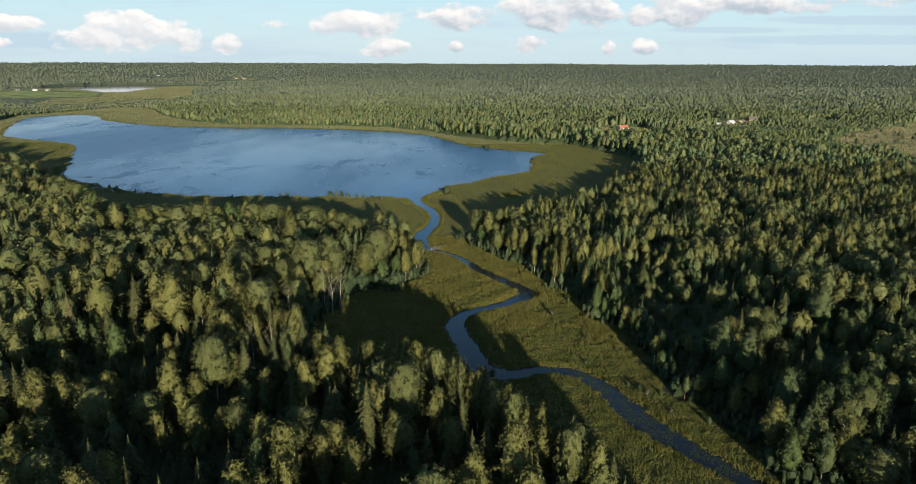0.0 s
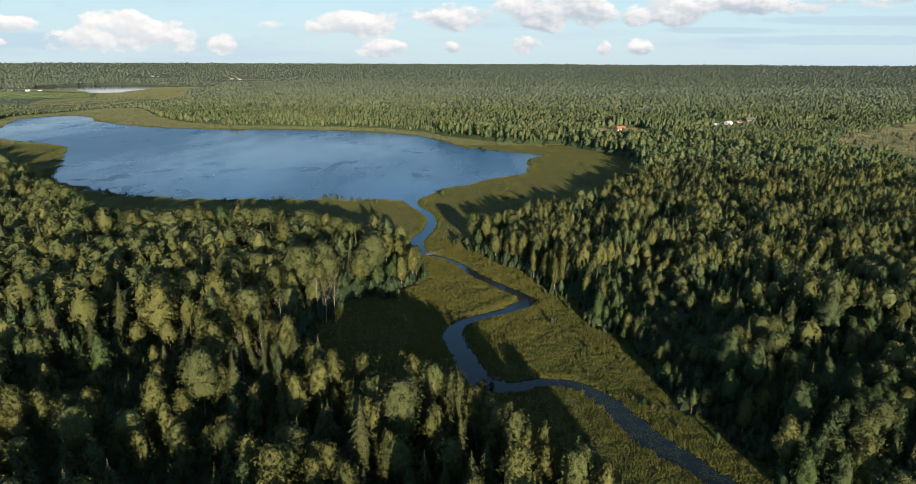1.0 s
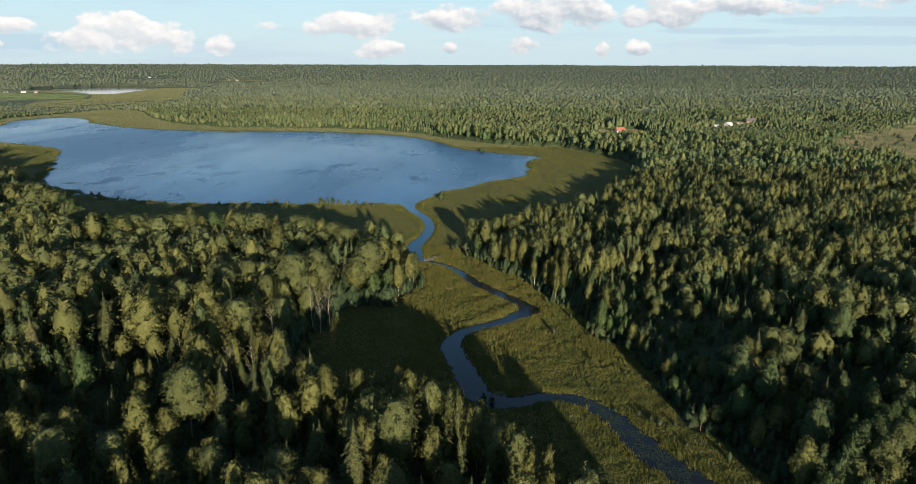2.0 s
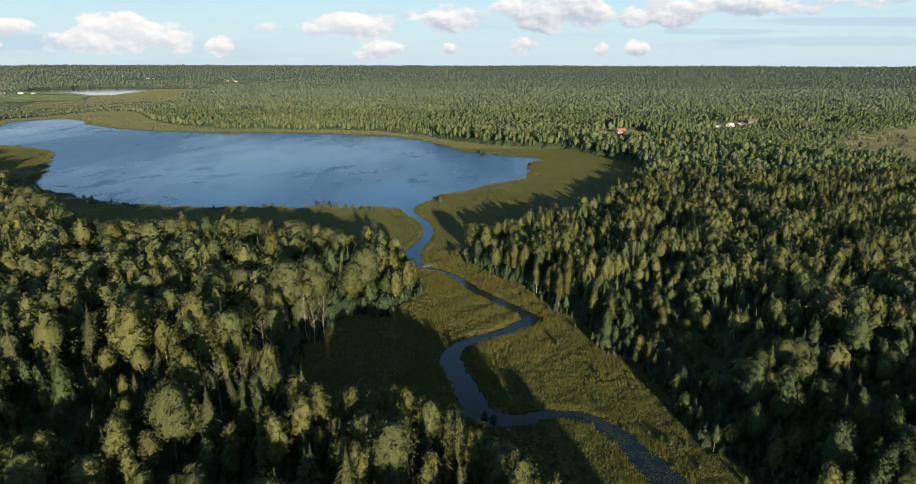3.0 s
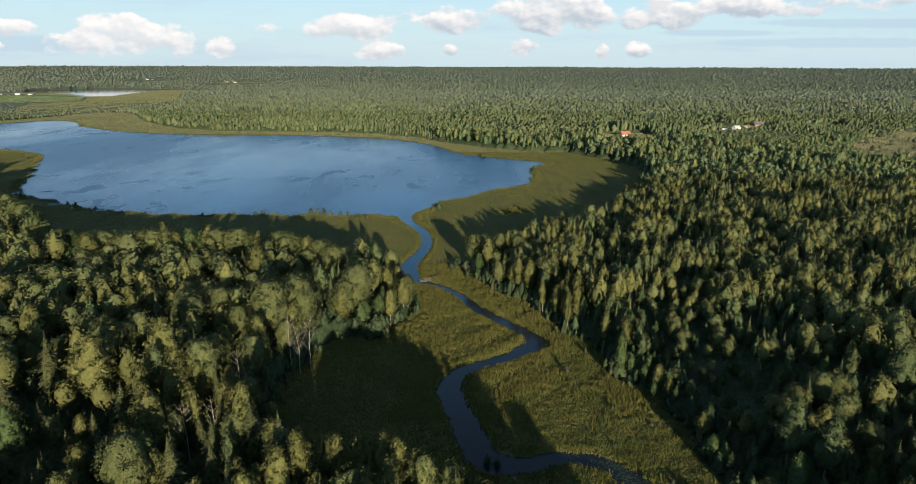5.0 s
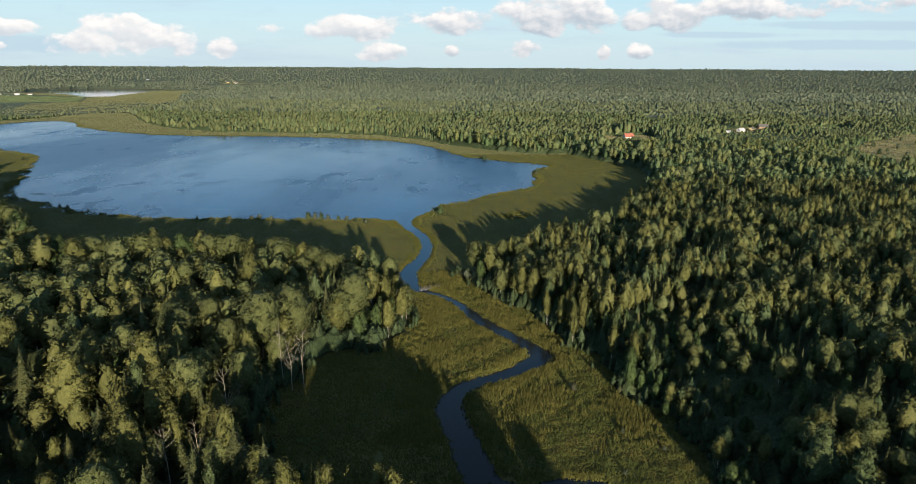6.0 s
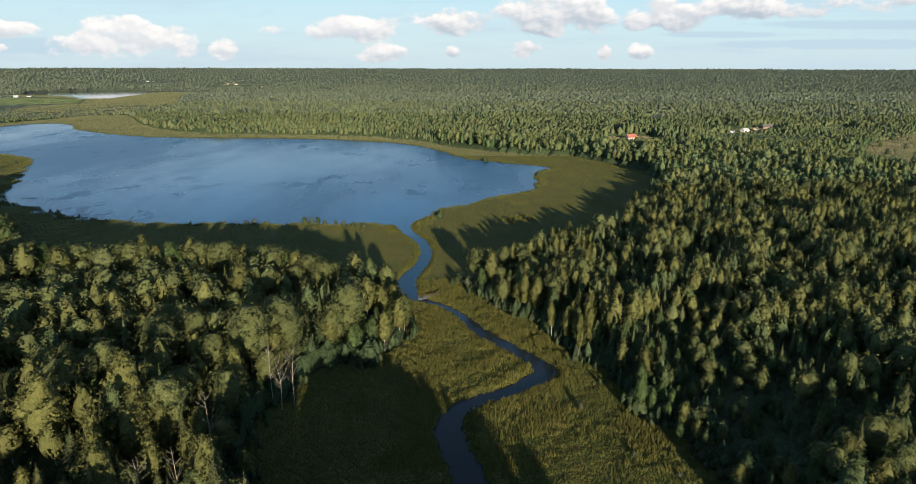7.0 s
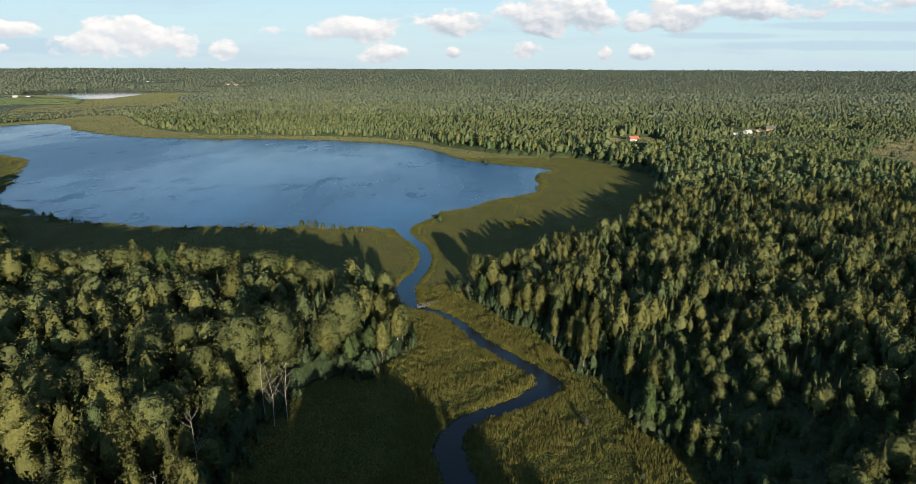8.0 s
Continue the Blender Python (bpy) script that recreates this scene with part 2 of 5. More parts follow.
# ---- mesh makers ----
def mesh_of(name, verts, tris, mats, index=None, smooth=False, tone=None, normals=None):
    """A triangle mesh from arrays."""
    verts, tris = np.asarray(verts, np.float32).reshape(-1, 3), np.asarray(tris, np.int32).reshape(-1, 3)
    me = bpy.data.meshes.new(name)
    me.vertices.add(len(verts))
    me.vertices.foreach_set("co", verts.ravel())
    me.loops.add(len(tris) * 3)
    me.loops.foreach_set("vertex_index", tris.ravel())
    me.polygons.add(len(tris))
    me.polygons.foreach_set("loop_start", np.arange(0, len(tris) * 3, 3, dtype=np.int32))
    if index is not None:
        me.polygons.foreach_set("material_index", np.asarray(index, np.int32))
    if smooth or normals is not None:
        me.polygons.foreach_set("use_smooth", np.ones(len(tris), bool))
    if tone is not None:
        me.attributes.new("tone", "FLOAT", "POINT").data.foreach_set("value", np.asarray(tone, np.float32))
    for mt in mats:
        me.materials.append(mt)
    me.update(calc_edges=True)
    if normals is not None:
        me.normals_split_custom_set_from_vertices(np.asarray(normals, np.float32).reshape(-1, 3))
    return me


def part(name, bm, mat, parent, label=""):
    me = bpy.data.meshes.new(name)
    bm.to_mesh(me)
    bm.free()
    me.materials.append(mat)
    ob = new(name, me)
    ob.parent = parent
    if label:
        tagged(ob, label)
    return ob


def tube(path, radii, sides=5):
    """A tapered tube along points; returns verts, tris."""
    path, verts, tris = np.asarray(path, float), [], []
    for i, p in enumerate(path):
        d = path[min(i + 1, len(path) - 1)] - path[max(i - 1, 0)]
        d /= np.linalg.norm(d) + 1e-9
        a = np.cross(d, (0.3, 1.0, 0.1))
        a /= np.linalg.norm(a) + 1e-9
        b = np.cross(d, a)
        for k in range(sides):
            t = 2 * math.pi * k / sides
            verts.append(p + radii[i] * (a * math.cos(t) + b * math.sin(t)))
    for i in range(len(path) - 1):
        for k in range(sides):
            p0, p1 = i * sides + k, i * sides + (k + 1) % sides
            tris += [(p0, p1, p1 + sides), (p0, p1 + sides, p0 + sides)]
    return np.array(verts), np.array(tris)


def joined(pieces):
    verts, tris, base = [], [], 0
    for v, f in pieces:
        verts.append(np.asarray(v, float).reshape(-1, 3))
        tris.append(np.asarray(f, int).reshape(-1, 3) + base)
        base += len(verts[-1])
    return np.concatenate(verts), np.concatenate(tris)


def leaves_at(rng, centres, normals, size, jitter=0.25):
    """A ragged triangle of leaves at each centre, facing its normal."""
    k = len(centres)
    nrm = normals + rng.normal(0, jitter, (k, 3))
    nrm /= np.linalg.norm(nrm, axis=1)[:, None]
    a = np.cross(nrm, rng.normal(0, 1, (k, 3)))
    a /= np.linalg.norm(a, axis=1)[:, None] + 1e-9
    b = np.cross(nrm, a)
    sz = (size * rng.uniform(0.6, 1.4, k))[:, None]
    bw = b * sz * rng.uniform(0.32, 0.62, k)[:, None]
    v = np.stack([centres + a * sz * 1.15, centres - 0.75 * a * sz + bw, centres - 0.6 * a * sz - bw], 1)
    return v.reshape(-1, 3), np.arange(k * 3).reshape(-1, 3)


def soft_normals(v, f, own=0.45):
    """Leaf normals leaning to the roundness of the whole crown."""
    a, b, c = v[f[:, 0]], v[f[:, 1]], v[f[:, 2]]
    fn = np.cross(b - a, c - a)
    fn /= np.linalg.norm(fn, axis=1)[:, None] + 1e-9
    n = np.zeros(v.shape)
    for k in range(3):
        np.add.at(n, f[:, k], fn)
    n /= np.linalg.norm(n, axis=1)[:, None] + 1e-9
    z0, z1 = v[:, 2].min(), v[:, 2].max()
    r = np.percentile(np.hypot(v[:, 0], v[:, 1]), 90)
    out = np.stack([v[:, 0] / r, v[:, 1] / r, 1.3 * ((v[:, 2] - z0) / (z1 - z0) - 0.42)], 1)
    out /= np.linalg.norm(out, axis=1)[:, None] + 1e-6
    n = own * n + (1 - own) * out
    return n / (np.linalg.norm(n, axis=1)[:, None] + 1e-9)


def profile_round(h):
    return np.sqrt(np.clip(1 - (np.clip(h - 0.46, -0.46, 0.54) / 0.55) ** 2, 0.03, 1))


def profile_tall(h):
    return np.where(h < 0.40, np.sqrt(np.clip(1 - ((0.40 - h) / 0.43) ** 2, 0.03, 1)), np.clip(1 - (np.clip(h - 0.40, 0, 1) / 0.61) ** 1.6, 0.015, 1) ** 0.75)


def profile_egg(h):
    return np.where(h < 0.32, np.sqrt(np.clip(1 - ((0.32 - h) / 0.37) ** 2, 0.05, 1)), np.clip(1 - (np.clip(h - 0.32, 0, 1) / 0.69) ** 1.6, 0.03, 1))


def crown_form(rng, height, base, radius, profile, lumps, swell):
    """The outer form of a crown swollen by boughs of leaves; returns a function of height share and angle."""
    lh = (np.arange(lumps) + rng.uniform(0.1, 0.9, lumps)) / lumps * 0.92 + 0.05
    lg = np.arange(lumps) * 2.39996 + rng.uniform(-0.6, 0.6, lumps)
    size = rng.uniform(0.75, 1.3, lumps) * 2.0 / math.sqrt(lumps)
    reach = rng.uniform(0.5, 1.0, lumps) * swell
    ph, tilt = rng.uniform(0, 6.28, 2), rng.uniform(0.0, 0.16) * radius

    def form(h, g):
        h, g = np.asarray(h, float), np.asarray(g, float)
        p = profile(np.clip(h, 0, 1))
        dg = (g[..., None] - lg + math.pi) % (2 * math.pi) - math.pi
        d2 = (dg * np.maximum(p, 0.25)[..., None] * 0.8) ** 2 + ((h[..., None] - lh) * (height - base) / radius * 0.8) ** 2
        puff = np.max(reach * np.sqrt(np.clip(1 - d2 / size ** 2, 0, 1)), -1)
        r = radius * p * (1 - 0.55 * swell + puff)
        z = base + (height - base) * (h * 0.96 + 0.12 * puff * (h - 0.3))
        lean = tilt * np.sin(2.6 * h + ph[0])
        return np.stack([r * np.cos(g) + lean * math.cos(ph[1]), r * np.sin(g) + lean * math.sin(ph[1]), z], -1)

    return form


def crown_body(form, sides, rings, low=0.02, shrink=1.0):
    """A closed skin over the form: verts, tris and normals."""
    h = low + (0.97 - low) * np.linspace(0, 1, rings) ** 0.9
    g = 2 * math.pi * (np.arange(sides)[None] + 0.5 * (np.arange(rings)[:, None] % 2)) / sides
    v = form(np.broadcast_to(h[:, None], (rings, sides)), g)
    axis = v.mean(1, keepdims=True)
    v = (axis + (v - axis) * np.array((shrink, shrink, 1.0))).reshape(-1, 3)
    v = np.concatenate([v, v[-sides:].mean(0)[None] + (0, 0, 0.25), v[:sides].mean(0)[None]])
    tris = []
    for i in range(rings - 1):
        for k in range(sides):
            p, q = i * sides + k, i * sides + (k + 1) % sides
            tris += [(p, q, q + sides), (p, q + sides, p + sides)]
    for k in range(sides):
        tris.append((len(v) - 2, (rings - 1) * sides + k, (rings - 1) * sides + (k + 1) % sides))
        if low < 0.1:
            tris.append((len(v) - 1, (k + 1) % sides, k))
    tris = np.array(tris)
    fn = np.cross(v[tris[:, 1]] - v[tris[:, 0]], v[tris[:, 2]] - v[tris[:, 0]])
    n = np.zeros(v.shape)
    for k in range(3):
        np.add.at(n, tris[:, k], fn)
    return v, tris, n / (np.linalg.norm(n, axis=1)[:, None] + 1e-9)


def leafy_crown(rng, height, base, radius, profile, body, clumps, leaves, size, swell=0.4, airy=0.0, low=0.02):
    """Clumps of small sprays of leaves over a shaded inner mass; airy opens the crown to its limbs."""
    form = crown_form(rng, height, base, radius, profile, max(5, clumps // 3), swell)
    bv, bf, bn = crown_body(form, *body, low, 0.77 - 0.35 * airy)
    bv = bv + rng.normal(0, 0.05 * radius, bv.shape)
    i = np.arange(clumps)
    h = np.clip((i + rng.uniform(0.0, 1.0, clumps)) / clumps, 0.02, 0.98) ** 0.85
    g = i * 2.39996 + rng.uniform(-0.6, 0.6, clumps)
    c = form(h, g)
    n = np.cross(form(h, g + 0.05) - c, form(h + 0.02, g) - c)
    n /= np.linalg.norm(n, axis=1)[:, None] + 1e-9
    lr = radius * 1.75 / math.sqrt(clumps) * rng.uniform(0.65, 1.3, clumps)
    c = c - n * (lr * rng.uniform(0.0, 0.9 + airy, clumps))[:, None]
    c[:, 2] += lr * rng.uniform(0, 0.35, clumps) * (h > 0.6)
    d = rng.normal(0, 1, (clumps, leaves, 3))
    d /= np.linalg.norm(d, axis=2)[..., None]
    d += 0.8 * n[:, None] + np.array((0, 0, 0.15))
    d /= np.linalg.norm(d, axis=2)[..., None]
    far = rng.uniform(0.35, 1.12, (clumps, leaves)) + 0.5 * rng.uniform(0, 1, (clumps, leaves)) ** 6
    p = (c[:, None] + d * (lr[:, None] * far)[..., None]).reshape(-1, 3)
    out = (0.65 * d + 0.5 * n[:, None]).reshape(-1, 3)
    out /= np.linalg.norm(out, axis=1)[:, None] + 1e-9
    lv, lf = leaves_at(rng, p, out, size, 0.5)
    ln = out + rng.normal(0, 0.55, out.shape)
    ln = np.repeat(ln / np.linalg.norm(ln, axis=1)[:, None], 3, 0)
    return np.concatenate([bv, lv]), np.concatenate([bf, lf + len(bv)]), np.concatenate([bn, ln])


def spruce_crown(rng, height, base, radius, tiers, arms, subs=3):
    """Tiers of drooping boughs set with sprays of needles round a dark inner cone."""
    pieces = [tube([(0, 0, base + 0.3), (0, 0, base + 0.45 * (height - base)), (0, 0, height - 0.3)], [radius * 0.62, radius * 0.36, 0.03], 7)]
    verts = []
    gap = (height - base) / tiers
    for i in range(tiers):
        f = i / (tiers - 1)
        r = radius * (1 - f) ** 0.74 * rng.uniform(0.82, 1.1) + 0.18
        count = max(5, round(arms * (1 - 0.5 * f)))
        for k in range(count):
            g = 2 * math.pi * (k + 0.5 * (i % 2) + rng.uniform(-0.3, 0.3)) / count
            rr = r * rng.uniform(0.72, 1.14)
            droop = gap * rng.uniform(0.3, 0.9)
            z = base + gap * (i + rng.uniform(0.2, 0.7))
            for q in range(subs):
                u = 1.0 if q == 0 else rng.uniform(0.45, 0.9)
                side = 0.0 if q == 0 else (0.55 if q % 2 else -0.55) + rng.uniform(-0.2, 0.2)
                d = np.array((math.cos(g + side), math.sin(g + side), -0.45))
                w = np.array((-math.sin(g + side), math.cos(g + side), 0))
                at = np.array((math.cos(g) * rr * u, math.sin(g) * rr * u, z - droop * u))
                ln = (0.30 * rr + 0.34) * (1.25 if subs < 4 else 1.0) * rng.uniform(0.8, 1.25)
                wd = ln * (0.36 if subs > 2 else 0.5)
                verts += [at + d * ln * 0.6, at - d * ln * 0.7 + w * wd, at - d * ln * 0.7 - w * wd]
    verts = np.array(verts)
    pieces.append((verts, np.arange(len(verts)).reshape(-1, 3)))
    pieces.append(tube([(0, 0, height - 0.9), (0, 0, height + 0.6)], [0.14, 0.01], 4))
    v, f = joined(pieces)
    return v, f, soft_normals(v, f, 0.6)


def trunk_with_limbs(rng, height, base, radius, r0, limbs, rise=0.55, top=0.9, lean=0.03, twigs=0):
    """A tapered trunk with limbs that reach into the crown."""
    bend = rng.normal(0, lean, 2) * height
    zs = np.linspace(-0.3, height * top, 5)
    path = [(bend[0] * (z / height) ** 2, bend[1] * (z / height) ** 2, z) for z in zs]
    pieces = [tube(path, np.linspace(r0, r0 * 0.18, 5), 5)]
    for i in range(limbs):
        f = rng.uniform(0.0, 0.8)
        z = base + (height * top - base) * f
        g = i * 2.4 + rng.uniform(-0.4, 0.4)
        ln = radius * rng.uniform(0.7, 1.0) * (1 - 0.5 * f)
        d = np.array((math.cos(g), math.sin(g), rise * rng.uniform(0.8, 2.0)))
        o = np.array((bend[0] * (z / height) ** 2, bend[1] * (z / height) ** 2, z))
        mid = o + d * ln * 0.5
        tip = o + d * ln + np.array((0, 0, 0.12 * ln))
        pieces.append(tube([o, mid, tip], [r0 * 0.36, r0 * 0.22, 0.02], 3))
        for j in range(twigs):
            q = o + (tip - o) * rng.uniform(0.35, 0.85)
            e = d * 0.5 + rng.normal(0, 0.5, 3) + np.array((0, 0, 0.4))
            pieces.append(tube([q, q + e * ln * 0.45], [r0 * 0.13, 0.012], 3))
    return joined(pieces)


# ---- plan: water, meadow and fields ----
def smooth_line(points, closed, steps):
    """Catmull-Rom through the control points."""
    p = np.asarray(points, float)
    k = len(p)
    out = []
    for i in range(k if closed else k - 1):
        a, b, c, d = (p[(i + j) % k] if closed else p[min(max(i + j, 0), k - 1)] for j in (-1, 0, 1, 2))
        for t in np.arange(steps) / steps:
            out.append(0.5 * (2 * b + (c - a) * t + (2 * a - 5 * b + 4 * c - d) * t * t + (3 * b - a - 3 * c + d) * t ** 3))
    if not closed:
        out.append(p[-1])
    return np.array(out)


def inside(poly, x, y):
    hit = np.zeros(x.shape, bool)
    for (x0, y0), (x1, y1) in zip(poly, np.roll(poly, -1, 0)):
        if y0 != y1:
            hit ^= ((y0 > y) != (y1 > y)) & (x < (x1 - x0) * (y - y0) / (y1 - y0) + x0)
    return hit


def distance(line, x, y, closed):
    best = np.full(x.shape, 1e9)
    nxt = np.roll(line, -1, 0) if closed else line[1:]
    for a, b in zip(line if closed else line[:-1], nxt):
        d = b[:2] - a[:2]
        t = np.clip(((x - a[0]) * d[0] + (y - a[1]) * d[1]) / (d @ d + 1e-9), 0, 1)
        w = 0.0 if closed or len(a) < 3 else a[2] + (b[2] - a[2]) * t
        best = np.minimum(best, np.hypot(x - a[0] - d[0] * t, y - a[1] - d[1] * t) - w)
    return best


def signed(poly, x, y):
    d = distance(poly, x, y, True)
    return np.where(inside(poly, x, y), -d, d)


LAKE = smooth_line([(-31, 449), (-64, 453), (-125, 452), (-214, 457), (-297, 494), (-353, 541), (-385, 606), (-425, 677), (-469, 745), (-590, 812),
                    (-640, 870), (-720, 1017), (-752, 1102), (-718, 1165), (-655, 1138), (-591, 1052), (-434, 955), (-252, 940), (-107, 904), (-28, 828),
                    (10, 747), (50, 716), (93, 685), (74, 640), (66, 570), (28, 534), (-7, 494)], True, 4)
# centre line of the river from the lake, and its half width
RIVER = smooth_line([(-34, 456, 7), (-30, 436, 4.6), (-20, 413, 4.0), (-15.5, 391, 3.8), (-17, 368, 4.2), (-22, 348, 4.6), (-22.5, 333, 5.8), (-17, 321, 3.4), (-5, 312, 2.2),
                     (3.5, 300, 2.6), (10, 286, 3.4), (20, 272, 3.2), (28, 261, 3.6), (30, 252, 4.4), (18, 241, 3.2), (8, 235, 3.2), (1, 228, 3.6), (-1, 218, 4.2),
                     (2, 206, 4.4), (5, 194, 4.6), (9, 183, 4.8), (17, 181, 3.8), (28, 184, 3.0), (38, 182, 3.0), (45, 174, 3.6), (49, 163, 4.6), (53, 153, 4.8),
                     (59, 144, 4.2), (66, 134, 3.6), (74, 122, 3.0), (84, 100, 2.4), (90, 60, 2.4), (92, -60, 2.4)], False, 4)
FAR_LAKE = smooth_line([(-1440, 2250), (-1490, 2480), (-1400, 2590), (-1240, 2560), (-1110, 2450), (-1110, 2250), (-1066, 2010), (-1150, 2010), (-1260, 2150)], True, 4)
PONDS = ((40, 459, 2.6), (48, 469, 2.0), (44, 464, 1.4))
# open valley and shore meadows, with the lake inside
MEADOW = np.array([(64, -60), (64, 30), (47, 88), (39, 108), (28, 121), (17, 136), (7, 149), (-11, 166), (-32, 172), (-50, 195), (-54, 229), (-45, 252), (-25, 258), (-18, 279), (-21, 302),
                   (-24, 335), (-38, 328), (-60, 318), (-100, 336), (-185, 336), (-235, 385), (-290, 437), (-355, 510), (-440, 575), (-520, 650), (-600, 720), (-660, 800),
                   (-720, 950), (-790, 1100), (-770, 1200), (-690, 1345), (-600, 1240), (-489, 1077), (-358, 990), (-264, 980), (-171, 970), (-76, 930), (11, 823), (83, 775),
                   (125, 762), (176, 665), (176, 600), (165, 560), (127, 490), (89, 415), (55, 388), (33, 352), (18, 338), (2, 335), (14, 317), (28, 293), (40, 272), (50, 253),
                   (51, 230), (64, 214), (63, 199), (65, 178), (68, 164), (72, 152), (77, 138), (82, 122), (92, 98), (98, 60), (100, -60)], float)
MEADOW = smooth_line(MEADOW, True, 3)
MEADOW += np.stack([np.sin(MEADOW[:, 1] / 3.1 + 1.0) + np.sin(MEADOW[:, 1] / 7.3), np.sin(MEADOW[:, 0] / 3.7) + np.sin(MEADOW[:, 0] / 8.9)], 1) * np.where(MEADOW[:, 1] < 420, 2.0, 3.0)[:, None]
FIELDS = [np.array(f, float) for f in (
    [(446, 680), (482, 812), (556, 890), (640, 960), (800, 1080), (900, 1050), (640, 760), (520, 615)],
    [(400, 985), (430, 1050), (500, 1110), (545, 1090), (500, 1030), (450, 990)],
    [(205, 912), (215, 962), (285, 968), (280, 915)],
    [(580, 1060), (590, 1100), (660, 1110), (650, 1075)],
    [(-1450, 2000), (-1366, 2040), (-1105, 1941), (-992, 1726), (-1076, 1690), (-1400, 1540), (-1800, 1900)],
    [(-1190, 3080), (-1130, 3210), (-930, 3190), (-900, 3090)],
    [(150, 905), (170, 925), (330, 905), (320, 890)], [(330, 1180), (350, 1200), (470, 1190), (460, 1172)], [(640, 1240), (660, 1270), (800, 1250), (790, 1225)],
    [(60, 1130), (70, 1146), (140, 1140), (135, 1126)])]


MARSH = np.array([(-790, 1200), (-690, 1345), (-640, 1480), (-760, 1800), (-900, 2150), (-960, 2440), (-1110, 2440), (-1060, 2000), (-1150, 2000), (-1270, 2130), (-1440, 2230), (-1520, 2120),
                  (-1330, 2070), (-1100, 1960), (-980, 1720), (-1050, 1620), (-950, 1400)], float)


def wobble(x, y, scale, seed):
    """Cheap smooth unevenness, -1 to 1."""
    rng = np.random.default_rng(seed)
    out = np.zeros(x.shape)
    for k in range(5):
        a, ph = rng.uniform(0, 2 * math.pi, 2)
        fr = rng.uniform(0.6, 1.9) / scale
        out += np.sin((x * math.cos(a) + y * math.sin(a)) * fr * 2 * math.pi + ph)
    return out / 3.0


def water_distance(x, y):
    """Metres to the nearest water's edge, negative over water."""
    out = np.full(x.shape, 60.0)
    near = (x > -900) & (x < 260) & (y > 330) & (y < 1300)
    out[near] = signed(LAKE, x[near], y[near]) + 1.6 * wobble(x[near], y[near], 14, 3) + 2.5 * wobble(x[near], y[near], 55, 4)
    near = (x > -80) & (x < 140) & (y > -80) & (y < 470)
    out[near] = np.minimum(out[near], distance(RIVER, x[near], y[near], False) + 0.55 * wobble(x[near], y[near], 6, 5))
    for px, py, pr in PONDS:
        out = np.minimum(out, np.hypot((x - px) * 0.8, y - py) - pr + 0.6 * wobble(x, y, 5, 7))
    near = (x < -900) & (x > -1700) & (y > 1800) & (y < 2800)
    out[near] = np.minimum(out[near], signed(FAR_LAKE, x[near], y[near]) + 8 * wobble(x[near], y[near], 90, 6))
    return out


def hill(x, y):
    r = np.hypot(x, y)
    far = np.clip((r - 3000) / 1800, 0, 1.2)
    return 78 * far ** 1.3 + far * 1.5 * wobble(x, y, 900, 8)


def land_height(x, y, w):
    roll_ = 0.25 * wobble(x, y, 9, 9) + np.clip((w - 12) / 60, 0, 1) * (1.2 + 1.2 * wobble(x, y, 120, 10))
    return np.where(w < 0, np.clip(w * 0.4, -1.2, 0), np.clip(w * 0.35, 0, 0.45) + np.clip(w / 3, 0, 1) * roll_ * 0.6) + hill(x, y)


def cover_of(x, y, w):
    """Shares of forest floor, meadow and field."""
    ms = np.full(x.shape, 60.0)
    near = (np.abs(x) < 900) & (y < 1500)
    ms[near] = signed(MEADOW, x[near], y[near])
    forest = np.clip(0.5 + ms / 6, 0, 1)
    forest[inside(MARSH, x, y) | ((y > 1800) & (x < -900) & (w < 58))] = 0
    field = np.zeros(x.shape)
    for f in FIELDS:
        c, s_ = f.mean(0), np.abs(f - f.mean(0)).max() + 40
        near = (np.abs(x - c[0]) < s_) & (np.abs(y - c[1]) < s_)
        field[near] = np.maximum(field[near], np.clip(0.5 - signed(f, x[near], y[near]) / 8, 0, 1))
    return forest, field


def steps(*spans):
    out = []
    for a, b, k in spans:
        out += list(np.linspace(a, b, k, endpoint=False))
    return np.array(out + [spans[-1][1]])


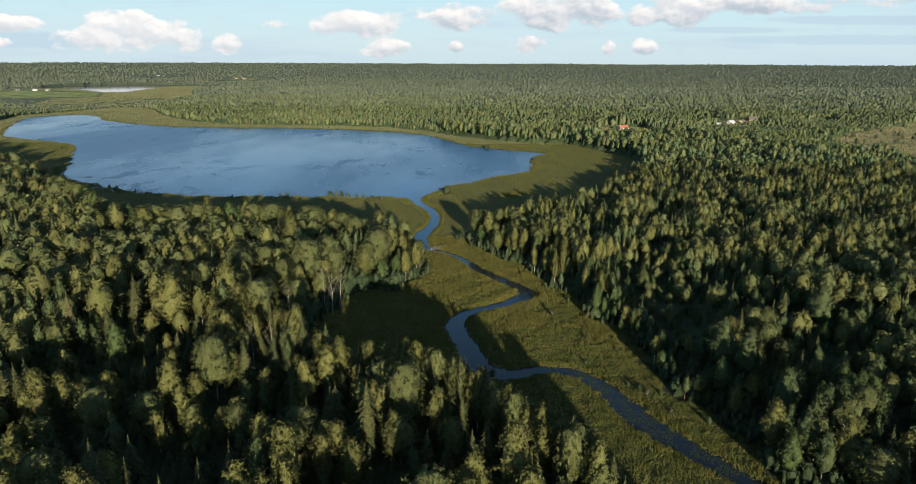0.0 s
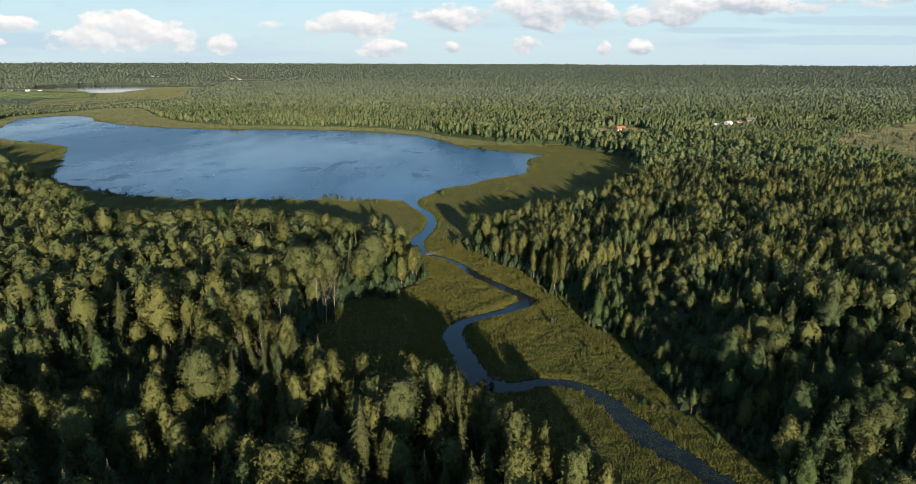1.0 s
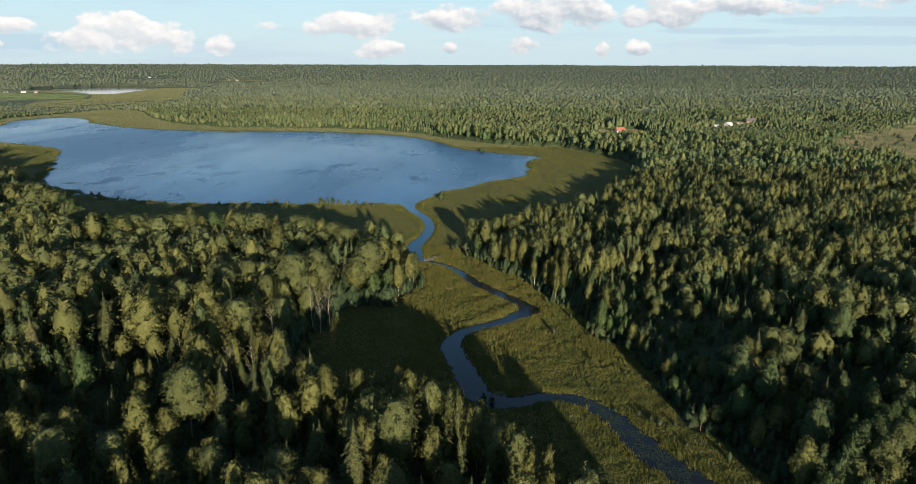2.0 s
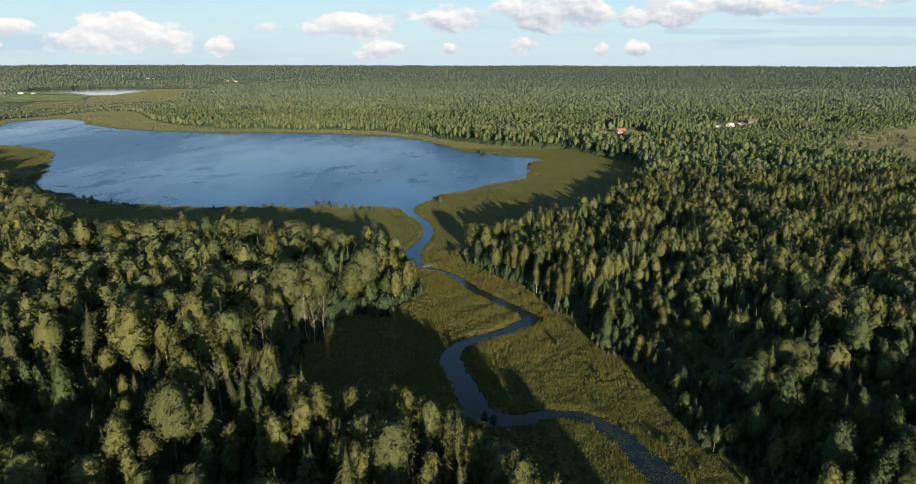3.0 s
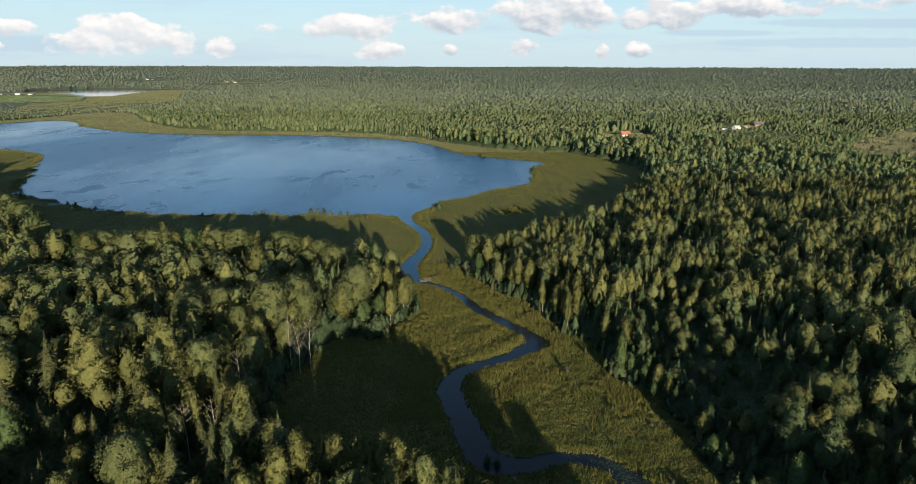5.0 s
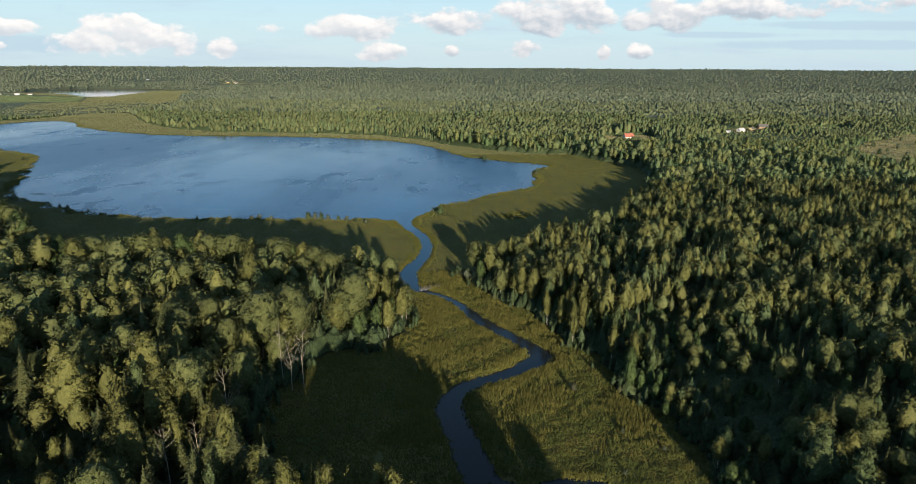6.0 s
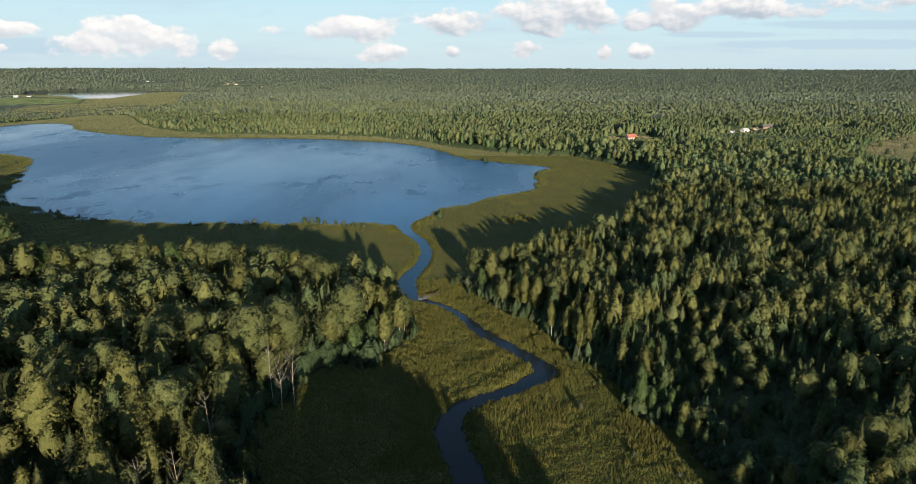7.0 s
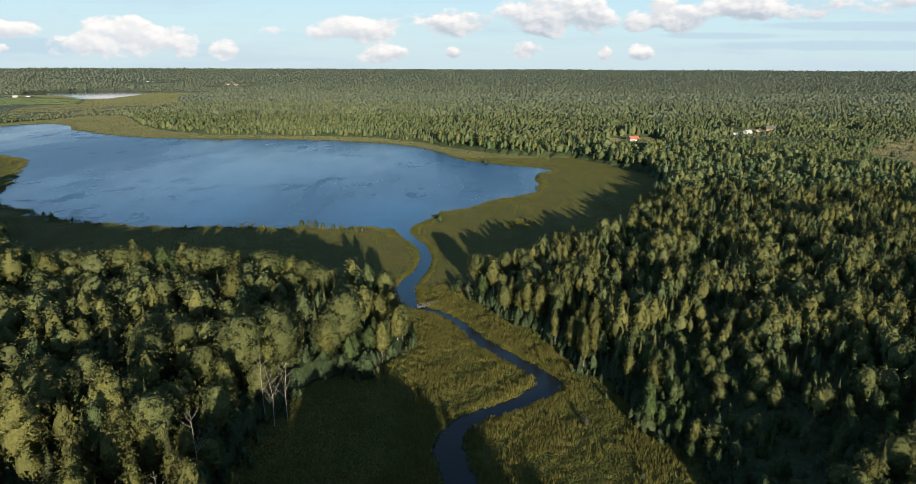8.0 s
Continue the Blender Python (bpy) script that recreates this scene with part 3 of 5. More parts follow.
# ---- ground and water ----
def build_ground():
    xs = steps((-4800, -1700, 12), (-1700, -800, 26), (-800, -200, 56), (-200, -60, 20), (-60, 110, 96), (110, 260, 20), (260, 1000, 26), (1000, 4800, 18))
    ys = steps((-1500, -60, 8), (-60, 100, 26), (100, 460, 165), (460, 1200, 76), (1200, 2700, 44), (2700, 4800, 24))
    X, Y = np.meshgrid(xs, ys)
    # the sheet is a disc that reaches the horizon
    r = np.hypot(X, Y)
    k = np.where(r > 4780, 4780 / np.maximum(r, 1), 1.0)
    X, Y = X * k, Y * k
    w = water_distance(X, Y)
    Z = land_height(X, Y, w)
    forest, field = cover_of(X, Y, w)
    nx, ny = len(xs), len(ys)
    idx = np.arange(nx * ny).reshape(ny, nx)
    a, b, c, d = idx[:-1, :-1].ravel(), idx[:-1, 1:].ravel(), idx[1:, 1:].ravel(), idx[1:, :-1].ravel()
    tris = np.concatenate([np.stack([a, b, c], 1), np.stack([a, c, d], 1)])
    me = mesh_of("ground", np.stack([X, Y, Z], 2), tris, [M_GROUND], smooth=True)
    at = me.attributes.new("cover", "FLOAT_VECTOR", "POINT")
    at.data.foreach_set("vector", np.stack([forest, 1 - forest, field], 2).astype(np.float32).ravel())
    tagged(new("ground", me), "sedge meadow, dark forest floor and pale mown fields", "ground", kind="structure")


def flat_sheet(name, outline, mat, label, grow):
    c = outline.mean(0)
    line = c + (outline - c) * grow
    bm = bmesh.new()
    vs = [bm.verts.new((x, y, 0.0)) for x, y in line]
    bm.faces.new(vs)
    if bm.faces[:][0].normal.z < 0:
        bmesh.ops.reverse_faces(bm, faces=bm.faces[:])
    bmesh.ops.triangulate(bm, faces=bm.faces[:])
    bm.normal_update()
    for f in bm.faces:
        if f.normal.z < 0:
            f.normal_flip()
    me = bpy.data.meshes.new(name)
    bm.to_mesh(me)
    bm.free()
    me.materials.append(mat)
    return tagged(new(name, me), label, "water", kind="structure")


build_ground()
bbox = lambda x0, x1, y0, y1: np.array([(x0, y0), (x1, y0), (x1, y1), (x0, y1)], float)
flat_sheet("water_lake", bbox(-850, 140, 480, 1260), M_LAKE, "wide blue lake ruffled by light wind", 1.0)
flat_sheet("water_lake_foot", bbox(-400, 30, 425, 479.9), M_LAKE, "southern end of the lake", 1.0)
flat_sheet("water_river", bbox(-60, 120, -60, 424.9), M_RIVER, "narrow winding river with dark still water", 1.0)
flat_sheet("water_pond", bbox(32, 56, 450, 478), M_RIVER, "shallow pool in the shore meadow", 1.0)
flat_sheet("water_far_lake", bbox(-1560, -1000, 1930, 2650), M_CALM, "distant lake shining pale blue", 1.0)


# ---- trees ----
def scattered(rng, cell, x0, x1, y0, y1, jitter=0.46):
    nx, ny = int((x1 - x0) / cell), int((y1 - y0) / cell)
    gx, gy = np.meshgrid(np.arange(nx), np.arange(ny))
    x = x0 + (gx + 0.5 * (gy % 2) + 0.5 + rng.uniform(-jitter, jitter, gx.shape)) * cell
    y = y0 + (gy + 0.5 + rng.uniform(-jitter, jitter, gx.shape)) * cell
    return x.ravel(), y.ravel()


def wooded(x, y, margin=1.5):
    """Where trees stand: away from water, meadow and fields."""
    w = water_distance(x, y)
    ok = w > np.where((y > 1800) & (x < -900), 50, 5)
    near = (np.abs(x) < 900) & (y < 1500)
    out = np.full(x.shape, 60.0)
    out[near] = signed(MEADOW, x[near], y[near])
    ok &= out > margin
    for f in FIELDS:
        ok &= ~inside(f, x, y)
    return ok & ~(inside(MARSH, x, y) & ((wobble(x, y, 60, 27) < 0.1) | (y > 1650)))


def tree_mix(rng, x, y):
    """Which kind grows where: 0 birch, 1 aspen, 2 alder, 3 spruce, 4 pine, 5 young tree."""
    a, b, c = wobble(x, y, 70, 21), wobble(x, y, 45, 22), wobble(x, y, 90, 23)
    east = x > 0.12 * y
    back = (y > 215) & ~east
    wet = east & (y < 270) & (x > 50)
    score = np.stack([0.75 + 0.5 * a + 0.15 * east - 0.6 * wet, 0.5 + 0.5 * b - 0.05 * east + 0.45 * back, 0.25 + 0.5 * c + 0.25 * east + 0.35 * wet, 0.5 - 0.55 * a - 0.45 * back + 0.35 * (~east & (y < 215)),
                      0.1 + 0.65 * east - 0.4 * b, 0.45 - 0.4 * c + 0 * x])
    return np.argmax(score + rng.gumbel(0, 0.45, score.shape), 0)


# places where the growth is low: centre, reach and share of the usual height
LOW = ((-102, 172, 30, 20, 0.6), (70, 172, 10, 24, 0.5), (-72, 138, 58, 24, 0.8), (88, 250, 28, 28, 0.66), (125, 190, 55, 38, 0.8), (75, 215, 22, 26, 0.55), (-45, 205, 14, 16, 0.45), (420, 905, 95, 75, 0.5), (232, 880, 55, 45, 0.4), (560, 740, 150, 90, 0.35),
       (700, 930, 160, 110, 0.45), (-1030, 1730, 230, 270, 0.22), (-1120, 1480, 320, 130, 0.3), (-820, 1420, 170, 300, 0.25), (-1180, 2000, 200, 120, 0.2), (-1000, 1820, 260, 260, 0.15), (-1010, 2210, 130, 260, 0.12), (-1300, 2000, 170, 250, 0.15), (590, 1040, 60, 60, 0.4), (455, 935, 85, 60, 0.25), (245, 880, 55, 45, 0.28), (640, 700, 170, 80, 0.22), (455, 600, 75, 50, 0.5),
       (-1020, 2980, 160, 160, 0.3), (-1480, 3130, 120, 130, 0.3))


def growth(x, y):
    out = 1 + 0.16 * wobble(x, y, 62, 24) + 0.08 * wobble(x, y, 27, 25)
    for cx, cy, rx, ry, f in LOW:
        out *= 1 - (1 - f) * np.exp(-(((x - cx) / rx) ** 2 + ((y - cy) / ry) ** 2) ** 2)
    return out


def slender(x, y):
    """Share of the usual breadth: the eastern wood away from the river bend is a close stand of slim trees."""
    return 1 - 0.24 * np.clip((x - np.maximum(8, 0.04 * y)) / 25, 0, 1) * np.clip((y - 205) / 45, 0, 1)


def stand_height(rng, x, y, kind):
    mean = np.array([20.0, 19.5, 15.5, 19.5, 19.0, 9.5])[kind]
    east = np.clip((x - 0.05 * y) / 60, 0, 1)
    return mean * (1 - 0.14 * east) * growth(x, y) * rng.uniform(0.80, 1.10, x.shape) * (1 - 0.4 * (1 - slender(x, y)))


# further off the sprays of leaves and their painted gap shade show less
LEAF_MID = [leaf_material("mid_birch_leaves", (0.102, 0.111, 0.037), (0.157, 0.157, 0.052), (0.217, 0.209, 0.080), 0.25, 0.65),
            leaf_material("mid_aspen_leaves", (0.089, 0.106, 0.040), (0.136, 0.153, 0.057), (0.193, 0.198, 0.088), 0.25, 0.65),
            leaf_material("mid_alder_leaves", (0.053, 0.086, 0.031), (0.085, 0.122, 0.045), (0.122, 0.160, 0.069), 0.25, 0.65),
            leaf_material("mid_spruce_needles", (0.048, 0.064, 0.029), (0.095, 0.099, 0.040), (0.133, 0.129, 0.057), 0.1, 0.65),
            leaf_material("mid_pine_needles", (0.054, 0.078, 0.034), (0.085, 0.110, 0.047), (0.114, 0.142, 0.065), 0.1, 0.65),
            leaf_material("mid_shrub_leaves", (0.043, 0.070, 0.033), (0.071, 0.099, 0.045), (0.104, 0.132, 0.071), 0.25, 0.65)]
# seen from half a kilometre and more the sprays and their painted gap shade merge
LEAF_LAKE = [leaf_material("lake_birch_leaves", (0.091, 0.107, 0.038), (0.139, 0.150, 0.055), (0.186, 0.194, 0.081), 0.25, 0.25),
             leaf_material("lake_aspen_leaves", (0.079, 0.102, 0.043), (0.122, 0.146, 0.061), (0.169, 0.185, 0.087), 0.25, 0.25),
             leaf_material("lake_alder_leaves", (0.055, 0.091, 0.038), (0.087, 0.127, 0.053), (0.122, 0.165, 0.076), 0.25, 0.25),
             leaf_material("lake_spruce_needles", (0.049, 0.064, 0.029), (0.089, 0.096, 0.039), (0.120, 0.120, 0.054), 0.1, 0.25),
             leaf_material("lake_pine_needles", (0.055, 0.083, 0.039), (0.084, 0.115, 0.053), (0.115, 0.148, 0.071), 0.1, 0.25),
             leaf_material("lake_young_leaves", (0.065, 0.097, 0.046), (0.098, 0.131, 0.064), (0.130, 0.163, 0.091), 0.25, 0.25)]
NAMES = ["birch_tree", "aspen_tree", "alder_tree", "spruce_tree", "pine_tree", "young_tree"]
LABELS = ["birch tree with pale trunk and olive crown", "broad aspen tree with dense grey-green crown", "dark green alder tree beside the wetland",
          "conical spruce tree with drooping dark branches", "tall pine tree with reddish trunk and open crown", "young leafy tree under the taller forest"]
LEAF = [M_BIRCH, M_ASPEN, M_ALDER, M_SPRUCE, M_PINE, M_SHRUB]
BARK = [M_BIRCH_BARK, M_GREY_BARK, M_GREY_BARK, M_GREY_BARK, M_PINE_BARK, M_GREY_BARK]


def crown_of(kind, rng, level, airy=0.0):
    """A crown for a tree 20 m high (10 m for the young one); level 0 is the finest."""
    body = ((10, 7), (6, 4), (6, 3))[level]
    c = (1.0, 0.34, 0.19)[level]
    n = (20, 8, 4)[level]
    sz = (0.32, 0.66, 1.1)[level]
    up = (-1.5, 1.5, 0.0)[level]
    if kind == 0:
        return leafy_crown(rng, 20, 7.5 + up, rng.uniform(3.3, 4.2), profile_tall, body, int(64 * c), n, sz, 0.5, airy)
    if kind == 1:
        return leafy_crown(rng, 20, 8.5 + up, rng.uniform(4.4, 5.5), profile_round, body, int(80 * c), n, sz, 0.45, airy * 0.5)
    if kind == 2:
        return leafy_crown(rng, 20, 6.5 + up, rng.uniform(3.9, 4.9), profile_egg, body, int(80 * c), n, sz, 0.48)
    if kind == 3:
        return spruce_crown(rng, 20, 1.2, rng.uniform(3.5, 4.4), (15, 11, 6)[level], (14, 9, 6)[level], (5, 3, 1)[level])
    if kind == 4:
        return leafy_crown(rng, 20, 8.5 + up, rng.uniform(2.9, 3.8), profile_egg, body, int(58 * c), n, sz * 0.95, 0.6)
    return leafy_crown(rng, 10, 0.4, rng.uniform(2.2, 3.0), profile_egg, ((8, 5), (5, 4), (5, 3))[level], int(40 * c), (13, 5, 3)[level], sz * 0.85, 0.5)


def wood_of(kind, rng):
    if kind == 3:
        return tube([(0, 0, -0.3), (0, 0, 8), (0, 0, 17)], [0.26, 0.18, 0.05], 6)
    if kind == 4:
        return trunk_with_limbs(rng, 20, 10, 2.6, 0.26, 5, 0.25, 0.92, 0.015)
    if kind == 5:
        return trunk_with_limbs(rng, 10, 2.0, 1.8, 0.12, 3, 0.8, 0.85, 0.02)
    return trunk_with_limbs(rng, 20, 6.5, (3.0, 4.2, 3.6)[min(kind, 2)], 0.22, 5, 0.9, 0.95, 0.02)


def plant_near(x, y, z, kind, height, breadth):
    """Single trees with trunk and crown."""
    rng = np.random.default_rng(40)
    sets = {}
    slim = slender(x, y)
    for k in range(6):
        sets[k] = []
        for j in range(5):
            root = new(NAMES[k])
            v, f = wood_of(k, rng)
            trunk = new("trunk", mesh_of("trunk", v, f, [BARK[k]], smooth=True))
            v, f, n = crown_of(k, rng, 0, 0.55 if j in (1, 3) else 0.0)
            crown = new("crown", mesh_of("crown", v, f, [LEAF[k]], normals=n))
            trunk.parent = crown.parent = root
            tagged(root, LABELS[k], "tree", "trees of the mixed forest")
            sets[k].append([root, False])
    for i in range(len(x)):
        k = int(kind[i])
        slot = sets[k][rng.integers(5)]
        s_ = height[i] / (10.0 if k == 5 else 20.0)
        wide = s_ ** 0.8 * breadth[i] * rng.uniform(0.78, 1.12) * slim[i]
        m = Matrix.LocRotScale((x[i], y[i], z[i] - 0.05), Euler((rng.normal(0, 0.02), rng.normal(0, 0.02), rng.uniform(0, 6.28))), (wide, wide, s_))
        if not slot[1]:
            slot[0].matrix_world = m
            slot[1] = True
        else:
            c = copy_thing(slot[0], Matrix())
            c.matrix_world = m
    for k in range(6):
        for root, used in sets[k]:
            if not used:
                for o in (*root.children, root):
                    bpy.data.objects.remove(o)


def plant_many(template, x, y, z, wide, tall, rng, index=None):
    """A stand of trees as one mesh."""
    v, f, nv = template
    k, n = len(x), len(v)
    if k == 0:
        return
    g = rng.uniform(0, 2 * math.pi, k)
    c, s_ = np.cos(g)[:, None], np.sin(g)[:, None]
    vx, vy, vz = v[None, :, 0], v[None, :, 1], v[None, :, 2]
    P = np.stack([(vx * c - vy * s_) * wide[:, None] + x[:, None], (vx * s_ + vy * c) * wide[:, None] + y[:, None], vz * tall[:, None] + z[:, None]], 2)
    F = (f[None] + (np.arange(k) * n)[:, None, None]).reshape(-1, 3)
    nx, ny, nz = nv[None, :, 0], nv[None, :, 1], nv[None, :, 2]
    N = np.stack([nx * c - ny * s_, nx * s_ + ny * c, np.broadcast_to(nz, (k, n))], 2)
    return P.reshape(-1, 3), F, None if index is None else np.tile(index, k), np.repeat(rng.uniform(0, 1, k), n), N.reshape(-1, 3)


def stand(name, label, kinds, level, x, y, kind, height, rng, variants=3):
    """Stuff: the trees of each kind at x, y joined into one object a kind."""
    z = land_height(x, y, water_distance(x, y)) - 0.1
    for k in kinds:
        verts, tris, mi, tn, nn, base = [], [], [], [], [], 0
        who = np.flatnonzero(kind == k)
        pick = rng.integers(variants, size=len(who))
        for j in range(variants):
            cv, cf, cn = crown_of(k, rng, level)
            ix = np.zeros(len(cf), int)
            if level == 1:
                wv, wf = tube([(0, 0, -0.3), (0, 0, 16 if k != 5 else 7)], [0.22, 0.06], 4)
                ix = np.concatenate([ix, np.ones(len(wf), int)])
                cn = np.concatenate([cn, (wv - (0, 0, 1) * wv[:, 2:]) / 0.2])
                cv, cf = joined([(cv, cf), (wv, wf)])
            w = who[pick == j]
            s_ = height[w] / (10.0 if k == 5 else 20.0)
            got = plant_many((cv, cf, cn), x[w], y[w], z[w], s_ ** 0.8 * (1.12 if level == 2 else 1.0) * rng.uniform(0.9, 1.2, len(w)) * (slender(x[w], y[w]) if level == 1 else 1.0), s_, rng, ix)
            if got:
                verts.append(got[0]), tris.append(got[1] + base), mi.append(got[2]), tn.append(got[3]), nn.append(got[4])
                base += len(got[0])
        if verts:
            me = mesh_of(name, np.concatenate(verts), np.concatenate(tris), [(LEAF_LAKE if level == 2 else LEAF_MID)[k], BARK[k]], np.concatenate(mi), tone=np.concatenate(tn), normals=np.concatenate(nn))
            tagged(new(name + "_" + NAMES[k].split("_")[0], me), label + " of " + NAMES[k].replace("_", " ") + "s", "forest", kind="stuff")


def in_sight(x, y, extra):
    half = 0.78 * np.maximum(y, 0)
    return (x < half + extra) & (x > -half - 0.45 * extra)


# trees that stand out: x, y, height, kind, breadth
MARKED = ((-63, 243, 27.5, 1, 1.15), (-55, 253, 26, 1, 1.1), (-54.6, 312, 19.5, 1, 1.15), (-37.5, 271, 24, 1, 1.2), (-13.3, 140.6, 24, 1, 1.0), (-37.5, 157.7, 20.5, 0, 1.1),
          (-42, 151, 19.5, 0, 1.1), (-10.8, 160.8, 20, 0, 0.8), (-5.8, 155, 19.5, 0, 1.0), (-38.7, 168.7, 22.5, 3, 1), (-27, 153, 17, 3, 1.1), (-69.7, 159, 23, 1, 1.1),
          (-78, 150, 20.5, 0, 1.2), (-117, 207.6, 24, 3, 1.1), (-165, 315, 24, 0, 1.3), (-134, 229, 24, 0, 1.2), (-100, 202, 26, 0, 1.3), (-62.4, 163, 20, 3, 1), (-108, 178, 18.5, 2, 0.8),
          (-72, 177, 24, 0, 1.1), (-84, 210, 27, 0, 1.3), (-82, 293, 26, 0, 1.2), (17, 328.6, 18, 0, 0.9), (49, 365, 20, 0, 0.8), (57.4, 226, 9, 2, 1), (60.5, 221, 8, 2, 0.9),
          (69.4, 193, 10, 5, 1), (67.4, 184, 5.5, 5, 1), (79, 166, 14, 2, 1.0), (82, 176, 22, 4, 1.1), (86.6, 168.6, 22.5, 4, 1.1), (87.3, 145.7, 21, 4, 1.1),
          (146, 286, 20, 1, 1.3), (117, 233, 16, 1, 1.0), (130, 206, 22, 4, 1.1), (53, 231, 6, 5, 1), (64, 228, 7.5, 2, 0.9), (66, 222, 7, 2, 1), (61, 213, 6, 2, 0.9))


def build_forest():
    rng = np.random.default_rng(11)
    # the woods round the valley: broad trees west of the river, slender ones east of it, young growth between
    xw, yw = scattered(rng, 6.4, -430, 60, 10, 530)
    xe, ye = scattered(rng, 4.0, 0, 480, 10, 530)
    thin = (slender(xe, ye) < 0.86) | (rng.uniform(0, 1, len(xe)) < 0.62)
    xe, ye = xe[thin], ye[thin]
    xu, yu = scattered(rng, 5.2, -240, 240, 74, 320)
    xr, yr = scattered(rng, 2.9, -70, 110, 80, 420)
    rm = signed(MEADOW, xr, yr)
    rm = (rm > -2.2 + 3.0 * wobble(xr, yr, 13, 26)) & (rm < 9.0) & (rng.uniform(0, 1, len(xr)) < 0.55)
    xr, yr = xr[rm], yr[rm]
    divide = lambda x, y: x > np.clip(14 + (170 - y) * 0.42, -14, 70)
    w, e = ~divide(xw, yw), divide(xe, ye)
    x, y = np.concatenate([xw[w], xe[e], xu, xr]), np.concatenate([yw[w], ye[e], yu, yr])
    under = np.arange(len(x)) >= w.sum() + e.sum()
    edge = np.arange(len(x)) >= w.sum() + e.sum() + len(xu)
    ok = in_sight(x, y, 45) & wooded(x, y, -5.5) & (edge | (signed(MEADOW, x, y) > 1.0))
    ok &= ~under | edge | (np.abs(x) < 0.74 * y + 20)
    # small gaps in the canopy
    ok &= under | (wobble(x, y, 11, 81) + 0.5 * wobble(x, y, 24, 82) < 0.62) | (signed(MEADOW, x, y) < 9)
    for mx, my, mh, mk, mb in MARKED:
        ok &= np.hypot(x - mx, y - my) > 0.17 * mh
    x, y, under, edge = x[ok], y[ok], under[ok], edge[ok]
    kind = np.where(under, 5, tree_mix(rng, x, y))
    rim = signed(MEADOW, x, y) < 7
    kind = np.where(rim & (kind == 3), 0, kind)
    kind = np.where(rim & (rng.uniform(0, 1, len(x)) < 0.35), 5, kind)
    height = stand_height(rng, x, y, kind)
    height = np.where(under, height * rng.uniform(0.5, 1.0, len(x)), height)
    height = np.where(edge, rng.uniform(1.4, 4.2, len(x)) + 0.6 * np.clip(signed(MEADOW, x, y), 0, 9) * rng.uniform(0.3, 1.4, len(x)), height)
    border = signed(MEADOW, x, y)
    rank = np.hypot(x, y - 60) - np.where((border < 14) & (y < 350), 95, 0)
    single = np.zeros(len(x), bool)
    seen = (np.abs(x) < 0.74 * y + 14) & (y > 78)
    for k in range(6):
        who = np.flatnonzero((kind == k) & seen)
        single[who[np.argsort(rank[who])[:125]]] = True
    # tall close rows along the edges that shade the clearing and the shore
    rows = []
    for line, tall, gap, kinds in (([(60, 36), (44, 88), (36, 107), (25, 119), (14, 134), (4, 146), (-13, 162), (-33, 168)], 20.0, 3.3, (0, 0, 3, 1, 0)), ([(-57, 313), (-100, 331), (-186, 331), (-238, 380), (-293, 432)], 21.5, 5.6, (1, 1, 0, 1, 2))):
        line = smooth_line(line, False, 6)
        step = np.concatenate([[0], np.cumsum(np.hypot(*np.diff(line, axis=0).T))])
        for d in np.arange(0, step[-1], gap):
            rows.append((np.interp(d, step, line[:, 0]) + rng.uniform(-1.2, 1.2), np.interp(d, step, line[:, 1]) + rng.uniform(-1.2, 1.2),
                         tall * rng.uniform(0.84, 1.06), kinds[rng.integers(5)], rng.uniform(0.85, 1.0) * (gap / 4.1)))
    mk = np.array(MARKED + tuple(rows))
    px, py = np.concatenate([x[single], mk[:, 0]]), np.concatenate([y[single], mk[:, 1]])
    pk = np.concatenate([kind[single], mk[:, 3].astype(int)])
    ph, pb = np.concatenate([height[single], mk[:, 2]]), np.concatenate([np.ones(single.sum()), mk[:, 4]])
    plant_near(px, py, land_height(px, py, water_distance(px, py)), pk, ph, pb)
    r = ~single
    stand("woodland", "dense summer woodland", range(6), 1, x[r], y[r], kind[r], height[r], rng)
    # unseen wood behind and beside the flight's start, added to shade the nearest trees
    x, y = scattered(rng, 6.0, -190, 230, -110, 100)
    ok = wooded(x, y) & ~(in_sight(x, y, 45) & (y > 10))
    x, y = x[ok], y[ok]
    kind = tree_mix(rng, x, y)
    stand("rear_wood", "unseen mixed woodland added for shade south of the valley", range(6), 2, x, y, kind, stand_height(rng, x, y, kind) * 0.8, rng)
    # woods round the lake
    x, y = scattered(rng, 6.6, -1000, 1000, 530, 880)
    ok = in_sight(x, y, 60) & wooded(x, y)
    x, y = x[ok], y[ok]
    kind = tree_mix(rng, x, y)
    kind = np.where((kind == 3) & (rng.uniform(0, 1, len(x)) < 0.65), 0, kind)
    kind = np.where((kind == 0) & (rng.uniform(0, 1, len(x)) < 0.5), 2, kind)
    stand("lakeside_wood", "lakeside woodland", range(6), 2, x, y, kind, stand_height(rng, x, y, kind) * np.clip(1.15 - (y - 500) / 1400, 0.62, 1), rng)
    far_woods(rng)


